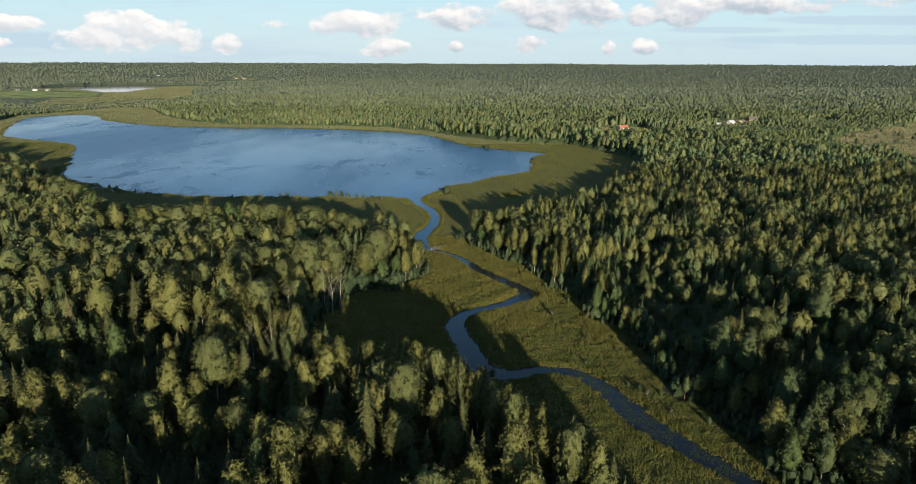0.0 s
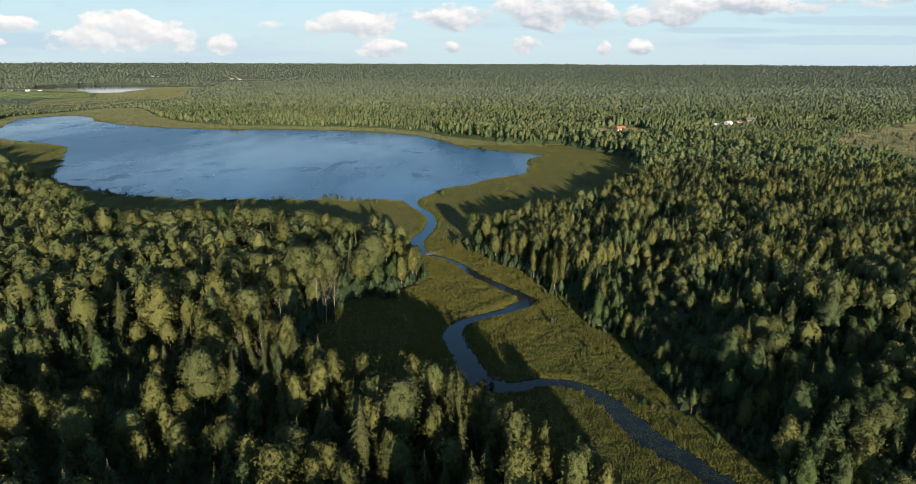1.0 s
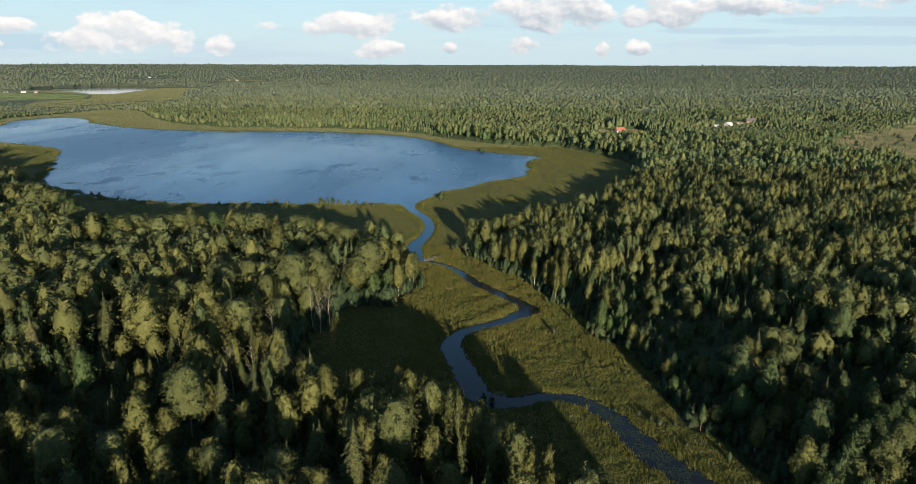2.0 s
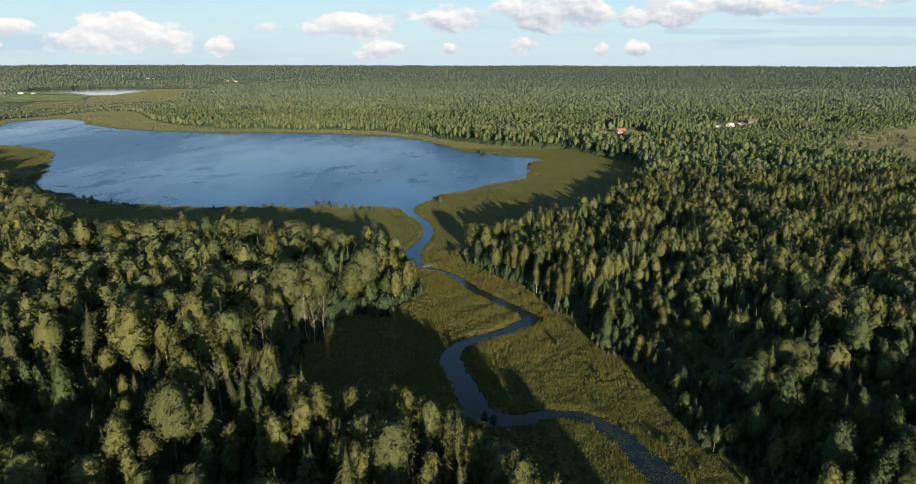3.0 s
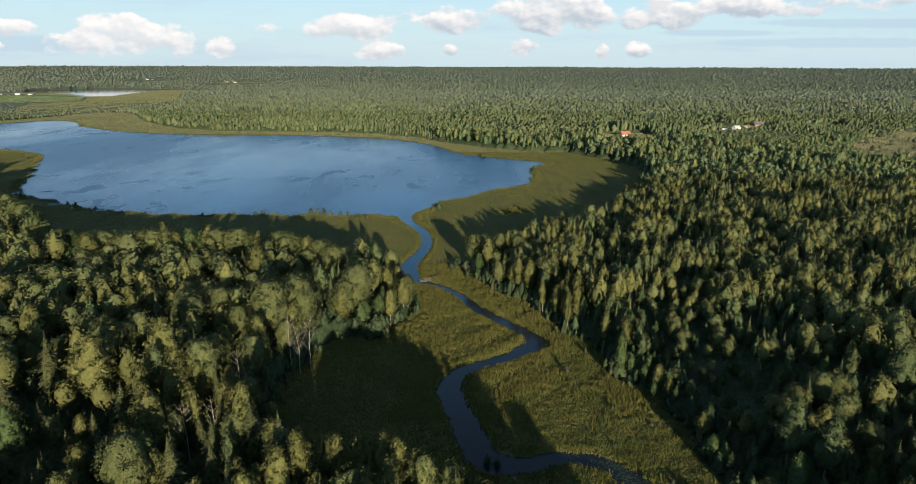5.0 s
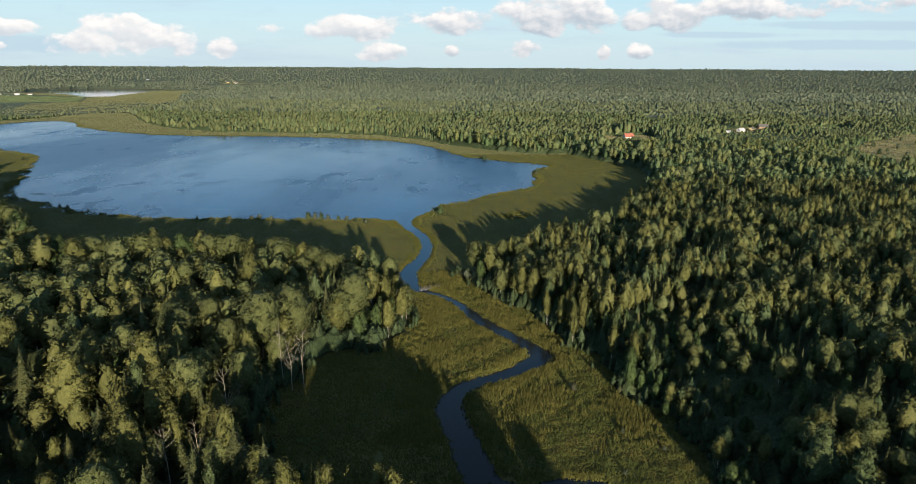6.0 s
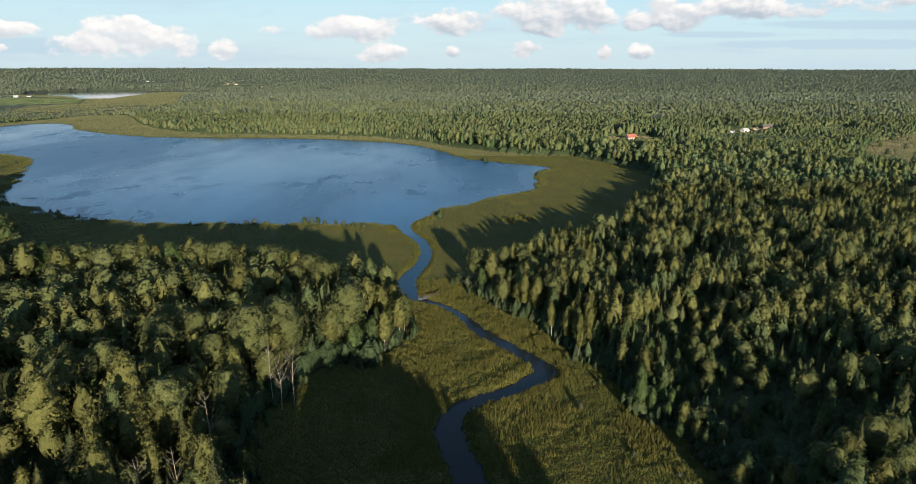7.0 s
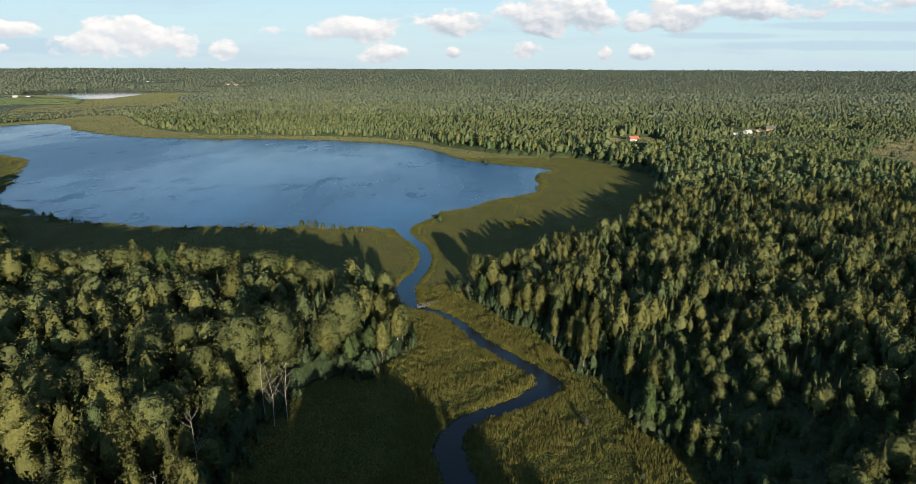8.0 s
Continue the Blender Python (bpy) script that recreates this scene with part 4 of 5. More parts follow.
def simple_tree(rng, pointed, level):
    """A few facets for a tree far away."""
    body = ((6, 4), (6, 3), (5, 3), (5, 2), (5, 2))[level]
    form = crown_form(rng, 20, 0.5, 2.8, profile_egg, 4, 0.5) if pointed else crown_form(rng, 17, 1.5, 4.4, profile_round, 5, 0.5)
    v, f, n = crown_body(form, *body, 0.12)
    v = v + rng.normal(0, 0.45, v.shape)
    n = n + rng.normal(0, 0.2, n.shape)
    return v, f, n / np.linalg.norm(n, axis=1)[:, None]


def far_height(x, y, w):
    return np.interp(y, (2600, 4000), (13.0, 10.5)) * growth(x, y) * np.clip(0.62 + w / 300, 0.62, 1) * (1 + 0.12 * wobble(x, y, 210, 34))


def far_canopy():
    """The closed roof of leaves under the single far crowns."""
    rows = np.concatenate([np.arange(1150, 1800, 9.0), np.arange(1800, 2800, 15.0), np.arange(2800, 4720, 22.0)])
    k = 300
    X = np.linspace(-1, 1, k)[None] * (0.80 * rows + 90)[:, None]
    Y = np.broadcast_to(rows[:, None], X.shape).copy()
    rng = np.random.default_rng(77)
    X += rng.uniform(-0.3, 0.3, X.shape) * (1.6 * Y / k)
    w = water_distance(X, Y)
    ok = wooded(X.ravel(), Y.ravel(), 14).reshape(X.shape) & (np.hypot(X, Y) < 4730) & (w > 12)
    roof = far_height(X, Y, w) * rng.uniform(0.45, 0.75, X.shape)
    Z = land_height(X, Y, w) + np.where(ok, roof, -3.0)
    i = np.arange(X.size).reshape(X.shape)
    a, b, c, d = i[:-1, :-1].ravel(), i[:-1, 1:].ravel(), i[1:, 1:].ravel(), i[1:, :-1].ravel()
    live = ok.ravel()[a] | ok.ravel()[b] | ok.ravel()[c] | ok.ravel()[d]
    a, b, c, d = a[live], b[live], c[live], d[live]
    tone = rng.uniform(0.2, 0.7, X.size)
    me = mesh_of("far_canopy", np.stack([X, Y, Z], 2), np.concatenate([np.stack([a, b, c], 1), np.stack([a, c, d], 1)]), [M_FAR_HAZE], smooth=True, tone=tone)
    tagged(new("far_canopy", me), "closed leafy canopy of the far forest", "forest", kind="stuff")


def undergrowth():
    """Low bushes and saplings that close the floor between the trees."""
    rng = np.random.default_rng(78)
    rows = np.concatenate([np.arange(84, 215, 3.0), np.arange(215, 560, 3.4), np.arange(560, 1240, 6.0)])
    k = 260
    X = np.linspace(-1, 1, k)[None] * (0.78 * rows + 30)[:, None]
    Y = np.broadcast_to(rows[:, None], X.shape).copy()
    X += rng.uniform(-0.35, 0.35, X.shape) * (1.56 * Y / k)
    Y += rng.uniform(-1.0, 1.0, X.shape)
    w = water_distance(X, Y)
    ok = wooded(X.ravel(), Y.ravel(), 2.0).reshape(X.shape)
    up = growth(X, Y) * rng.uniform(0.5, 1.0, X.shape) ** 1.4 * np.where(Y < 215, 5.0, 7.0)
    Z = land_height(X, Y, w) + np.where(ok, up, -2.0)
    i = np.arange(X.size).reshape(X.shape)
    a, b, c, d = i[:-1, :-1].ravel(), i[:-1, 1:].ravel(), i[1:, 1:].ravel(), i[1:, :-1].ravel()
    live = ok.ravel()[a] | ok.ravel()[b] | ok.ravel()[c] | ok.ravel()[d]
    a, b, c, d = a[live], b[live], c[live], d[live]
    me = mesh_of("undergrowth", np.stack([X, Y, Z], 2), np.concatenate([np.stack([a, b, c], 1), np.stack([a, c, d], 1)]), [M_SHRUB], tone=rng.uniform(0.1, 0.6, X.size))
    tagged(new("undergrowth", me), "dark green bushes and saplings under the trees", "undergrowth", kind="stuff")


def far_woods(rng):
    undergrowth()
    far_canopy()
    for level, (name, y0, y1, cell, grow, label) in enumerate((("shore_wood", 880, 1250, 6.6, 0.95, "young mixed forest along the far shore of the lake"),
                                                               ("far_wood", 1250, 1700, 9.2, 1.2, "far mixed forest beyond the lake"),
                                                               ("distant_wood", 1700, 2300, 12.5, 1.65, "distant forest beyond the lake"),
                                                               ("remote_wood", 2300, 3200, 17.0, 2.3, "remote forest towards the horizon"),
                                                               ("horizon_wood", 3200, 4700, 24.0, 3.3, "forest on the low rise at the horizon"))):
        half = 0.80 * y1 + 80
        x, y = scattered(rng, cell, -half, half, y0, y1)
        ok = in_sight(x, y, 60) & wooded(x, y) & (np.hypot(x, y) < 4740) & (wobble(x, y, 170, 33) < 1.05)
        x, y = x[ok], y[ok]
        w = water_distance(x, y)
        z = land_height(x, y, w) - 0.2
        pointed = rng.uniform(0, 1, len(x)) < 0.24 + 0.2 * wobble(x, y, 260, 31)
        h = far_height(x, y, w) * rng.uniform(0.86, 1.14, len(x)) / 17
        for pt, mat, nm in ((True, LEAF_LAKE[4] if level == 0 else M_FAR_PINE_HAZE, "conifer"), (False, (M_SHORE, M_MID_HAZE)[level] if level < 2 else M_FAR_HAZE, "leafy")):
            verts, tris, tn, nn, base = [], [], [], [], 0
            who = np.flatnonzero(pointed == pt)
            for part_ in np.array_split(rng.permutation(who), 6):
                got = plant_many(simple_tree(rng, pt, level), x[part_], y[part_], z[part_], np.maximum(h[part_], 0.45) * grow * 1.15 * rng.uniform(0.8, 1.2, len(part_)), h[part_], rng)
                verts.append(got[0]), tris.append(got[1] + base), tn.append(got[3]), nn.append(got[4])
                base += len(got[0])
            tagged(new(name + "_" + nm, mesh_of(name, np.concatenate(verts), np.concatenate(tris), [mat], tone=np.concatenate(tn), normals=np.concatenate(nn))), label, "forest", kind="stuff")


build_forest()


# ---- meadow growth ----
def tufts(name, label, x, y, mat, blades, low, high, spread, rng, broad=1.0):
    """Stuff: a tuft of leaning blades at each place."""
    k = len(x)
    z = land_height(x, y, water_distance(x, y)) - 0.05
    h = rng.uniform(low, high, (k, blades))
    g = rng.normal(0, 0.55, (k, blades))
    ox, oy = rng.normal(0, spread, (k, blades)), rng.normal(0, spread, (k, blades))
    wd = (0.16 + 0.22 * h) * broad
    bx, by = x[:, None] + ox, y[:, None] + oy
    zz = np.broadcast_to(z[:, None], (k, blades))
    lx, ly = rng.normal(0, 0.25, (k, blades)) * h, (0.2 + rng.normal(0, 0.25, (k, blades))) * h
    P = np.stack([np.stack([bx + wd * np.cos(g), by + wd * np.sin(g), zz], 2), np.stack([bx - wd * np.cos(g), by - wd * np.sin(g), zz], 2),
                  np.stack([bx + lx, by + ly, zz + h], 2)], 2).reshape(-1, 3)
    tone = np.repeat(np.clip(0.45 + 0.3 * wobble(x, y, 34, 71) + 0.2 * wobble(x, y, 9, 72), 0.02, 0.93), 3 * blades)
    tagged(new(name, mesh_of(name, P, np.arange(len(P)).reshape(-1, 3), [mat], tone=tone)), label, "grass", kind="stuff")


def build_meadow():
    rng = np.random.default_rng(60)
    x, y = scattered(rng, 0.62, -56, 104, 96, 345, 0.5)
    ok = inside(MEADOW, x, y)
    x, y = x[ok], y[ok]
    w = water_distance(x, y)
    patch = wobble(x, y, 16, 61) + 0.6 * wobble(x, y, 5, 62)
    ok = (w > 0.9) & (patch > -1.3)
    tufts("sedge_grass", "tall olive sedge and grass of the river meadow", x[ok], y[ok], M_REED, 4, 0.28, 0.50, 0.34, rng, 0.75)
    # beds of tall reed on the banks and tussocks of dark sedge between them
    x, y = scattered(rng, 0.8, -30, 62, 200, 345, 0.5)
    w = water_distance(x, y)
    ok = inside(MEADOW, x, y) & (w > 0.8) & (wobble(x, y, 21, 73) + 0.5 * wobble(x, y, 6, 74) + np.clip((8 - w) / 8, 0, 1) * 0.5 > 0.15)
    tufts("reed_bed", "golden green bed of tall reed on the river bank", x[ok], y[ok], M_TALL_REED, 5, 0.7, 1.3, 0.34, rng, 0.34)
    x, y = scattered(rng, 1.25, -10, 100, 96, 262, 0.5)
    w = water_distance(x, y)
    ok = inside(MEADOW, x, y) & (w > 1.2) & (wobble(x, y, 13, 75) + 0.7 * wobble(x, y, 4.5, 76) > 0.1)
    tufts("sedge_tussocks", "dark green tussocks of sedge in the wet meadow", x[ok], y[ok], M_SEDGE, 7, 0.40, 0.75, 0.30, rng, 0.7)
    x, y = scattered(rng, 1.3, -660, 180, 345, 820, 0.5)
    ok = inside(MEADOW, x, y)
    x, y = x[ok], y[ok]
    w = water_distance(x, y)
    ok = (w > 0.9) & (w < 120)
    tufts("shore_grass", "rough grass of the lake shore", x[ok], y[ok], M_REED, 3, 0.30, 0.50, 0.6, rng, 0.85)
    x, y = scattered(rng, 3.2, -800, 190, 760, 1360, 0.5)
    ok = inside(MEADOW, x, y)
    x, y = x[ok], y[ok]
    ok = water_distance(x, y) > 1.5
    tufts("far_shore_grass", "tawny grass of the far shore", x[ok], y[ok], M_MARSH, 3, 0.7, 1.2, 1.0, rng, 2.2)
    x, y = scattered(rng, 7.0, -1530, -630, 1190, 2450, 0.5)
    ok = inside(MARSH, x, y)
    x, y = x[ok], y[ok]
    ok = water_distance(x, y) > 4
    tufts("marsh_grass", "tawny marsh grass between the two lakes", x[ok], y[ok], M_MARSH, 3, 1.0, 1.9, 2.0, rng, 3.4)
    for f, cell in zip(FIELDS, (3.5, 3.0, 3.0, 3.0, 6.0, 6.0, 3.0, 3.5, 3.5, 3.5)):
        x, y = scattered(rng, cell, *np.stack([f.min(0), f.max(0)]).T.ravel(), 0.5)
        ok = inside(f, x, y)
        tufts("field_grass", "pale grass of a forest field", x[ok], y[ok], M_STRAW if f[0, 0] > 0 or f[0, 1] > 3000 else M_PASTURE, 3, 0.6, 1.1, cell * 0.4, rng, 1.3)
    # taller reeds along the water
    x, y = scattered(rng, 0.62, -60, 105, 70, 470, 0.5)
    w = water_distance(x, y)
    ok = (w > -0.5) & (w < 2.2 + 1.6 * wobble(x, y, 11, 63)) & inside(MEADOW, x, y)
    tufts("river_reeds", "golden green reeds along the river bank", x[ok], y[ok], M_REED, 3, 0.45, 0.9, 0.3, rng, 0.55)
    x, y = scattered(rng, 1.7, -700, 110, 430, 1180, 0.5)
    w = water_distance(x, y)
    ok = (w > -1.0) & (w < 4.0 + 4 * wobble(x, y, 40, 64))
    tufts("lake_reeds", "reed belt round the lake", x[ok], y[ok], M_REED, 4, 0.6, 1.3, 0.8, rng, 0.7)
    x, y = rng.normal(-325, 4.0, 220), rng.normal(531, 2.2, 220)
    tufts("weed_patch", "dark floating weed patch in the lake", x, y, M_PINE, 3, 1.0, 1.6, 0.5, rng)
    # floating leaves on the slow reach
    x, y = scattered(rng, 0.5, 30, 90, 90, 186, 0.5)
    w = water_distance(x, y)
    ok = (w < -0.3) & (wobble(x, y, 7, 65) + 0.5 * wobble(x, y, 2.5, 66) > -0.3)
    x, y = x[ok], y[ok]
    g = rng.uniform(0, 2 * math.pi, len(x))
    a = g[:, None] + np.arange(6) * math.pi / 3
    r = rng.uniform(0.12, 0.26, len(x))[:, None]
    P = np.stack([x[:, None] + r * np.cos(a), y[:, None] + r * np.sin(a), np.full(a.shape, 0.012)], 2).reshape(-1, 3)
    b = np.arange(len(x))[:, None, None] * 6
    F = (np.array([(0, 1, 2), (0, 2, 3), (0, 3, 4), (0, 4, 5)])[None] + b).reshape(-1, 3)
    tagged(new("lily_pads", mesh_of("lily_pads", P, F, [M_LILY])), "round lily pads floating on the slow river", "water plant", kind="stuff")


def build_shrubs():
    """Single bushes on the meadows and shores."""
    rng = np.random.default_rng(70)
    kinds = []
    for j in range(4):
        root = new("willow_bush")
        v, f, n = leafy_crown(rng, 4.0, 0.1, 1.9, profile_egg if j < 2 else profile_round, (8, 5), 22, 16, 0.24, 0.7, 0.6)
        crown = new("crown", mesh_of("crown", v, f, [M_SHRUB if j % 2 else M_WILLOW], normals=n))
        pieces = []
        for q in range(5):
            g = q * 1.26 + rng.uniform(-0.3, 0.3)
            pieces.append(tube([(0.1 * math.cos(g), 0.1 * math.sin(g), -0.2), (0.6 * math.cos(g), 0.6 * math.sin(g), 1.4), (1.2 * math.cos(g), 1.2 * math.sin(g), 2.8)], [0.06, 0.045, 0.015], 4))
        v, f = joined(pieces)
        stem = new("stem", mesh_of("stem", v, f, [M_GREY_BARK]))
        crown.parent = stem.parent = root
        tagged(root, "rounded grey-green willow bush on the open meadow", "bush", "bushes of the meadows")
        kinds.append(root)
    spots = [(37.5, 229, 2.9), (-10, 466, 5.6), (-97, 454, 4.6), (-92, 453, 4.2), (-88, 452, 4.5), (-83, 450, 3.6), (-76, 448, 3.2), (-70, 446, 3.6), (-64, 445, 3.0), (-57, 441, 2.6),
             (-128, 451, 3.6), (-134, 452, 2.4), (-120, 450, 2.6), (-148, 452, 2.2), (-170, 453, 2.0), (-250, 468, 2.4), (-270, 478, 3.0), (-278, 482, 2.6), (2, 339, 5.0), (6, 334, 4.4), (-1, 336, 3.4),
             (-29, 332, 5.5), (-27, 326, 6.0), (-24, 319, 5.0), (-21, 309, 4.5), (-28, 343, 4.0), (31, 722, 5.0), (33, 724, 4.0), (78, 640, 4.5), (76, 630, 3.5), (68, 590, 2.6), (47, 206, 1.6),
             (56, 198, 1.4), (9, 182, 2.6), (11.5, 181, 2.0), (-20, 290, 4.5), (-15, 284, 3.6), (56, 170, 2.2), (58, 168, 1.8), (53.5, 173, 1.6), (47.5, 176, 1.5), (43, 188, 1.3), (62, 158, 1.6)]
    for q in range(130):
        spots.append((rng.uniform(-560, -440), rng.uniform(640, 800), rng.uniform(2, 4)) if q < 14 else (rng.uniform(480, 800), rng.uniform(690, 1040), rng.uniform(3, 7)))
    used = set()
    for i, (bx, by, h) in enumerate(spots):
        X, Y = np.array([float(bx)]), np.array([float(by)])
        if i >= 43 and not (inside(MEADOW, X, Y)[0] or inside(FIELDS[0], X, Y)[0]):
            continue
        w = water_distance(X, Y)
        if i >= 43 and w[0] < 1.5:
            continue
        z = max(float(land_height(X, Y, w)[0]), -0.1) - 0.05
        m = Matrix.LocRotScale((bx, by, z), Euler((0, 0, rng.uniform(0, 6.28))), (h / 4 * rng.uniform(0.9, 1.2),) * 2 + (h / 4,))
        j = int(rng.integers(4))
        if j not in used:
            used.add(j)
            kinds[j].matrix_world = m
        else:
            copy_thing(kinds[j], Matrix()).matrix_world = m


def dead_tree(x, y, h, seed, label):
    rng = np.random.default_rng(seed)
    root = tagged(new("dead_tree"), label, "tree", "dead trees in the forest")
    v, f = tube([(0, 0, -0.3), (rng.normal(0, 0.2), rng.normal(0, 0.2), h * 0.5), (rng.normal(0, 0.5), rng.normal(0, 0.5), h)], [0.15, 0.09, 0.02], 6)
    new("trunk", mesh_of("trunk", v, f, [M_DEAD], smooth=True)).parent = root
    for i in range(11):
        z = h * rng.uniform(0.35, 0.92)
        g, ln = i * 2.4 + rng.uniform(-0.4, 0.4), (h - z) * 0.26 + rng.uniform(0.5, 1.1)
        d = np.array((math.cos(g), math.sin(g), rng.uniform(0.7, 1.5)))
        o = np.array((0, 0, z))
        pieces = [tube([o, o + d * ln * 0.6, o + d * ln + (0, 0, 0.3)], [0.045, 0.028, 0.01], 4)]
        for t in range(4):
            q = o + d * ln * rng.uniform(0.35, 0.9)
            e = d * 0.6 + rng.normal(0, 0.45, 3)
            pieces.append(tube([q, q + e * ln * 0.4], [0.022, 0.006], 3))
        v, f = joined(pieces)
        new("limb", mesh_of("limb", v, f, [M_DEAD])).parent = root
    z = float(land_height(np.array([x]), np.array([y]), np.array([40.0]))[0])
    root.location = (x, y, z)


def box(bm, x0, x1, y0, y1, z0, z1):
    r = bmesh.ops.create_cube(bm, size=1.0)
    for v in r["verts"]:
        v.co = ((x0 + x1) / 2 + v.co.x * (x1 - x0), (y0 + y1) / 2 + v.co.y * (y1 - y0), (z0 + z1) / 2 + v.co.z * (z1 - z0))
    return r["verts"]


def one_box(*a):
    bm = bmesh.new()
    box(bm, *a)
    bmesh.ops.bevel(bm, geom=bm.edges[:], offset=0.012, segments=1, affect="EDGES")
    return bm


def build_footbridge():
    root = tagged(new("footbridge"), "weathered wooden footbridge with a rail over the river", "bridge")
    ln = 10.5
    for sy in (-0.55, 0.55):
        part("beam", one_box(-ln / 2, ln / 2, sy - 0.09, sy + 0.09, 0.50, 0.72), M_TIMBER, root)
    rng = random.Random(5)
    for i in range(42):
        x = -ln / 2 + (i + 0.5) * ln / 42
        e = rng.uniform(-0.06, 0.06)
        part("plank", one_box(x - 0.105, x + 0.105, -0.8 + e, 0.8 + e, 0.722, 0.772), M_TIMBER, root)
    for i in range(5):
        x = -ln / 2 + 0.4 + i * (ln - 0.8) / 4
        for sy in (-0.72, 0.72):
            part("post", one_box(x - 0.07, x + 0.07, sy - 0.07, sy + 0.07, -1.6, 1.5), M_TIMBER, root)
    for sy in (-0.72, 0.72):
        part("handrail", one_box(-ln / 2, ln / 2, sy - 0.05, sy + 0.05, 1.503, 1.57), M_TIMBER, root)
    root.matrix_world = pose(-11.0, 320.8, 0, 0, 0, 33)


def plain(name, a, b, scale=1.5, rough=0.8):
    return bark_material(name, a, b, scale, rough)


M_WHITE = plain("white_render", (0.50, 0.48, 0.44), (0.62, 0.60, 0.56))
M_WOODWALL = plain("brown_boards", (0.16, 0.10, 0.06), (0.26, 0.17, 0.10))
M_YELLOW = plain("ochre_boards", (0.42, 0.32, 0.16), (0.52, 0.41, 0.22))
M_RED_ROOF = plain("red_tile_roof", (0.26, 0.085, 0.055), (0.36, 0.13, 0.085))
M_GREY_ROOF = plain("grey_sheet_roof", (0.30, 0.31, 0.33), (0.44, 0.45, 0.47), 1.0, 0.5)
M_DARK_ROOF = plain("dark_roof", (0.07, 0.065, 0.06), (0.13, 0.12, 0.11))
M_BRICK = plain("chimney_brick", (0.28, 0.13, 0.08), (0.38, 0.19, 0.12))


def glass_material():
    mat, s, out = material("window_glass")
    pos = s.n("ShaderNodeNewGeometry").outputs["Position"]
    surface(s, out, s.mix(s.noise(pos, 0.8), (0.02, 0.025, 0.03, 1), (0.05, 0.055, 0.06, 1)), 0.08, spec=0.6)
    return mat


M_GLASS = glass_material()


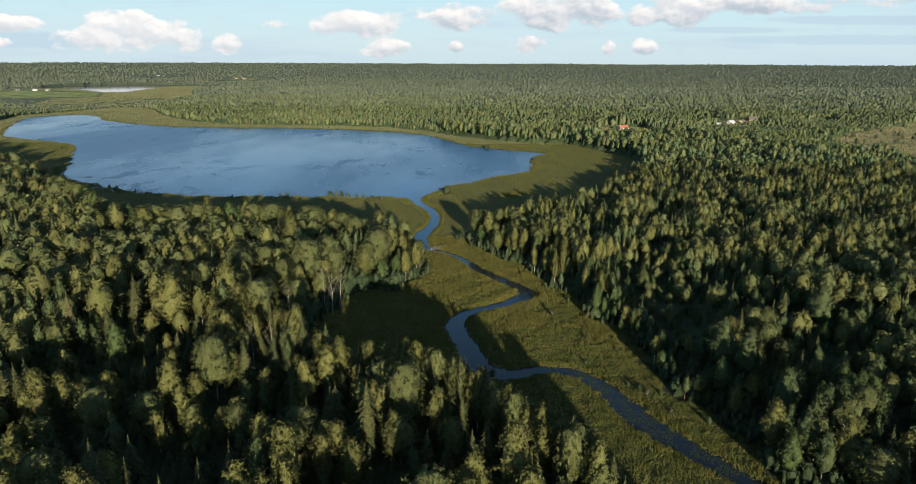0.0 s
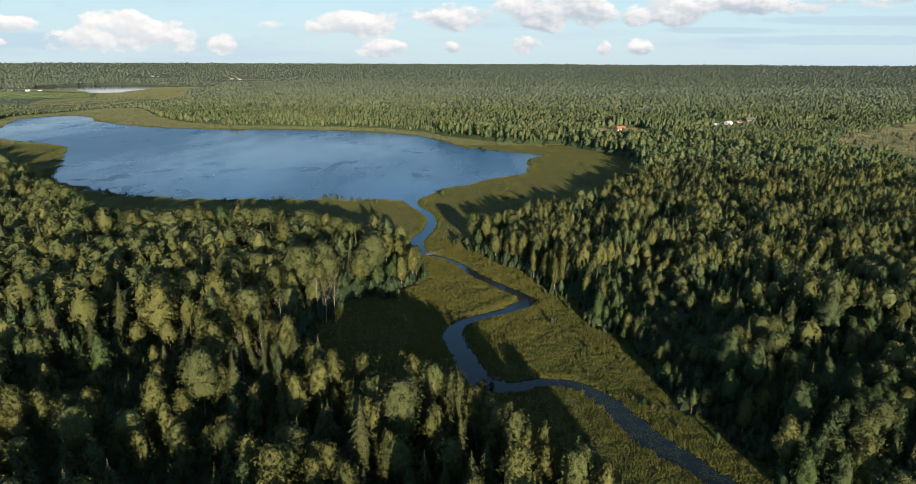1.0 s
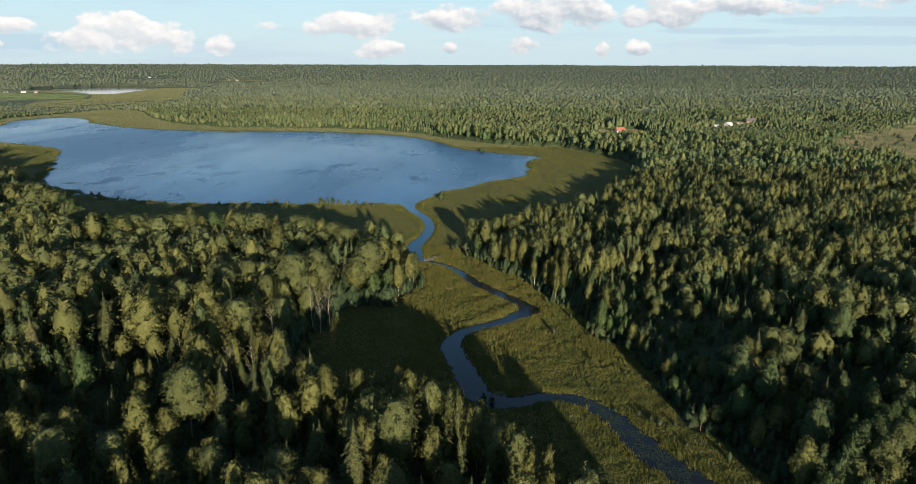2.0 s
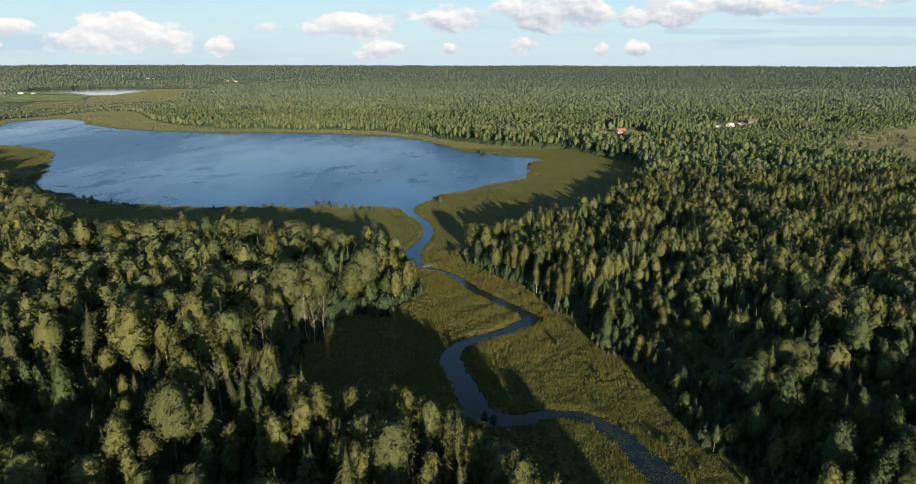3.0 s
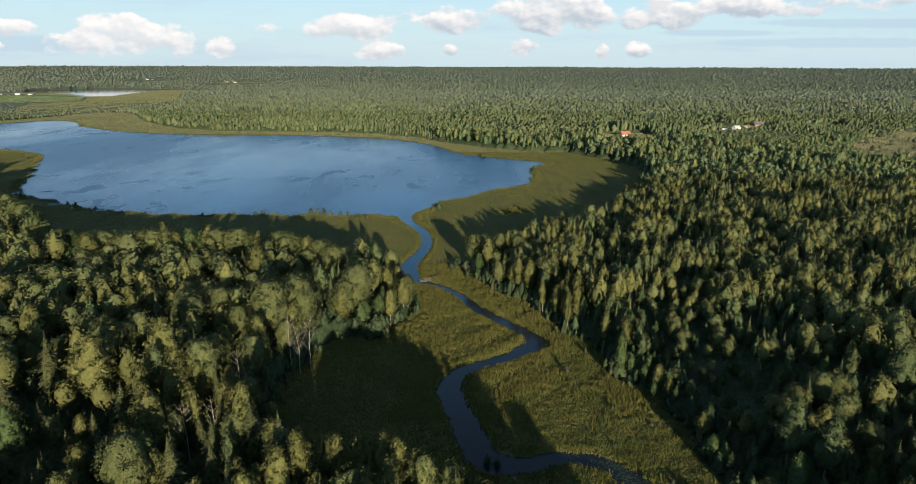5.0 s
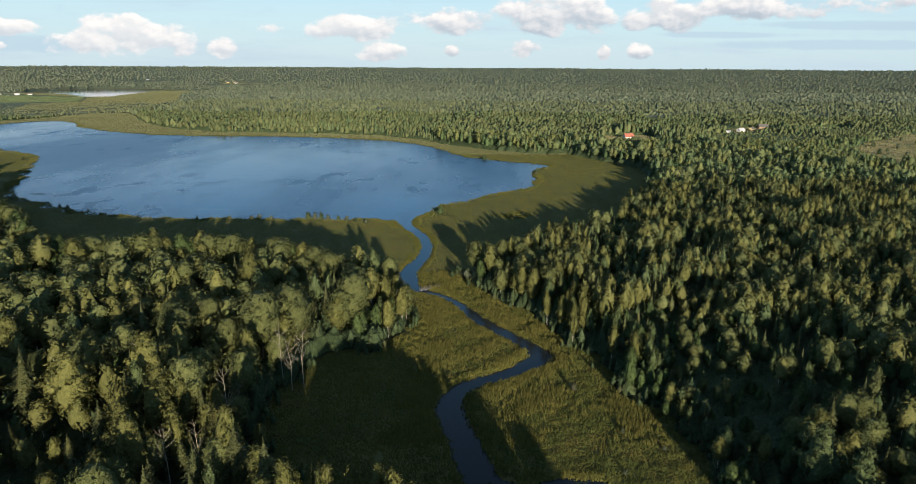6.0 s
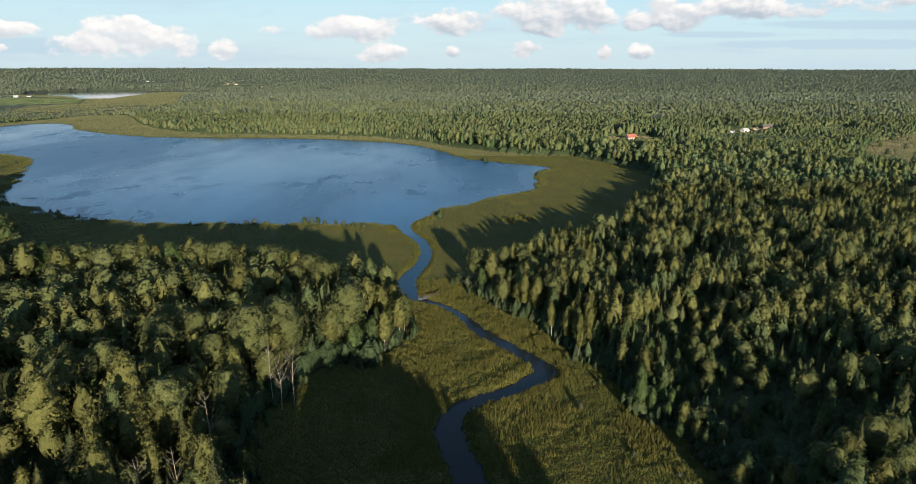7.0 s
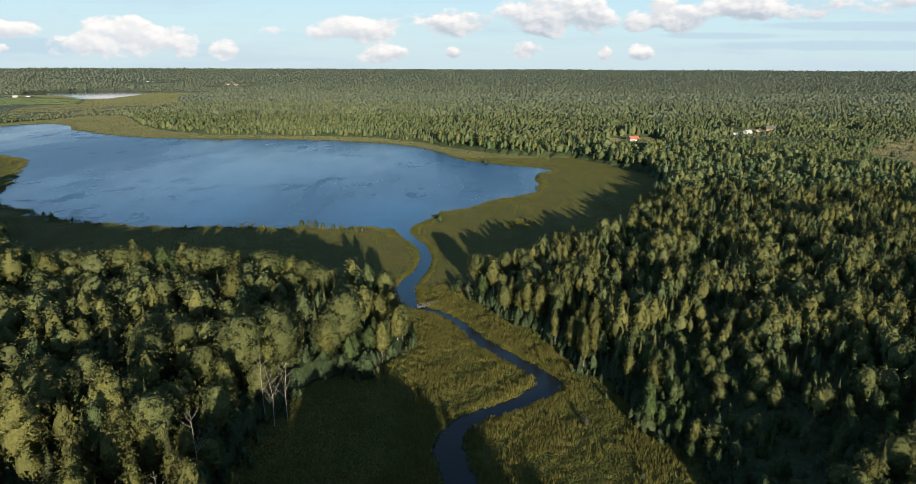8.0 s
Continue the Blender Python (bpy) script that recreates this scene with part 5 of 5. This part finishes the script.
def house(x, y, turn, w, d, h, wall_mat, roof_mat, label):
    """A gabled house with openings cut as frames and panes."""
    root = tagged(new("house"), label, "house", "houses among the trees")
    bm = bmesh.new()
    rise = d * 0.42
    ring = [(-d / 2, 0), (d / 2, 0), (d / 2, h), (0, h + rise), (-d / 2, h)]
    a = [bm.verts.new((-w / 2, p, q)) for p, q in ring]
    b = [bm.verts.new((w / 2, p, q)) for p, q in ring]
    bm.faces.new(a[::-1])
    bm.faces.new(b)
    for i in range(5):
        bm.faces.new((a[i], a[(i + 1) % 5], b[(i + 1) % 5], b[i]))
    bmesh.ops.recalc_face_normals(bm, faces=bm.faces[:])
    part("wall", bm, wall_mat, root)
    for sy in (-1, 1):
        bm = bmesh.new()
        e = 0.6
        sl = rise / (d / 2)
        pts = [(sy * (d / 2 + e), h - e * sl), (0, h + rise), (0, h + rise + 0.22), (sy * (d / 2 + e), h - e * sl + 0.22)]
        a = [bm.verts.new((-w / 2 - 0.5, p, q + 0.02)) for p, q in pts]
        b = [bm.verts.new((w / 2 + 0.5, p, q + 0.02)) for p, q in pts]
        bm.faces.new(a)
        bm.faces.new(b)
        for i in range(4):
            bm.faces.new((a[i], a[(i + 1) % 4], b[(i + 1) % 4], b[i]))
        bmesh.ops.recalc_face_normals(bm, faces=bm.faces[:])
        part("roof", bm, roof_mat, root)
    part("chimney", one_box(w * 0.15, w * 0.15 + 0.7, -0.35, 0.35, h + rise - 0.6, h + rise + 1.0), M_BRICK, root)
    for i in range(3):
        wx = -w / 2 + w * (i + 0.5) / 3
        if i == 1:
            part("door", one_box(wx - 0.5, wx + 0.5, -d / 2 - 0.06, -d / 2 - 0.003, 0.1, 2.15), M_WOODWALL, root)
            continue
        fr = part("window", one_box(wx - 0.65, wx + 0.65, -d / 2 - 0.07, -d / 2 - 0.003, 0.9, 2.3), M_WHITE, root)
        part("pane", one_box(wx - 0.55, wx + 0.55, -d / 2 - 0.09, -d / 2 - 0.073, 1.0, 2.2), M_GLASS, fr)
    for i in range(2):
        wy = -d / 4 + i * d / 2
        fr = part("window", one_box(w / 2 + 0.003, w / 2 + 0.07, wy - 0.6, wy + 0.6, 0.9, 2.3), M_WHITE, root)
        part("pane", one_box(w / 2 + 0.073, w / 2 + 0.09, wy - 0.5, wy + 0.5, 1.0, 2.2), M_GLASS, fr)
    X, Y = np.array([float(x)]), np.array([float(y)])
    root.matrix_world = pose(x, y, float(land_height(X, Y, water_distance(X, Y))[0]) - 0.3, 0, 0, turn)


build_meadow()
build_shrubs()
for dx, dy, dh, ds in ((-58, 197, 24, 1), (-65, 178, 20, 2), (-19, 140, 18, 3), (-47, 231, 20, 4), (-54, 233, 21, 5), (-50, 228, 19, 6), (-61, 185, 17, 7)):
    dead_tree(float(dx), float(dy), dh, ds, "bare bleached birch with dead limbs")
build_footbridge()
house(243, 930, 12, 13, 9, 3.4, M_WHITE, M_RED_ROOF, "white house with a red tiled roof at the wood's edge")
house(200, 955, -20, 8, 6, 2.8, M_YELLOW, M_GREY_ROOF, "small ochre shed beside a forest clearing")
house(409, 990, 15, 8, 6, 2.9, M_WHITE, M_GREY_ROOF, "white cottage with a grey roof among trees")
house(441, 1020, 25, 11, 7, 3.2, M_WHITE, M_GREY_ROOF, "long white house with a pale metal roof")
house(503, 1078, -10, 14, 10, 3.8, M_WOODWALL, M_DARK_ROOF, "brown timber house with a dark roof")
house(472, 1050, 40, 8, 6, 2.8, M_YELLOW, M_DARK_ROOF, "small ochre outbuilding with a dark roof")
house(768, 1182, 5, 12, 9, 3.6, M_YELLOW, M_DARK_ROOF, "ochre farmhouse behind the field")
for hx, hy in ((-1420, 2034), (-1372, 2046), (-1340, 2060), (-1110, 3170), (-1080, 3180), (-1060, 3140), (-1522, 3218), (-1500, 3225)):
    house(hx, hy, (hx * 7) % 60 - 30, 12, 8, 3.6, M_WHITE if hx % 3 else M_YELLOW, M_GREY_ROOF if hx % 5 else M_DARK_ROOF, "distant white farmhouse beside open fields")
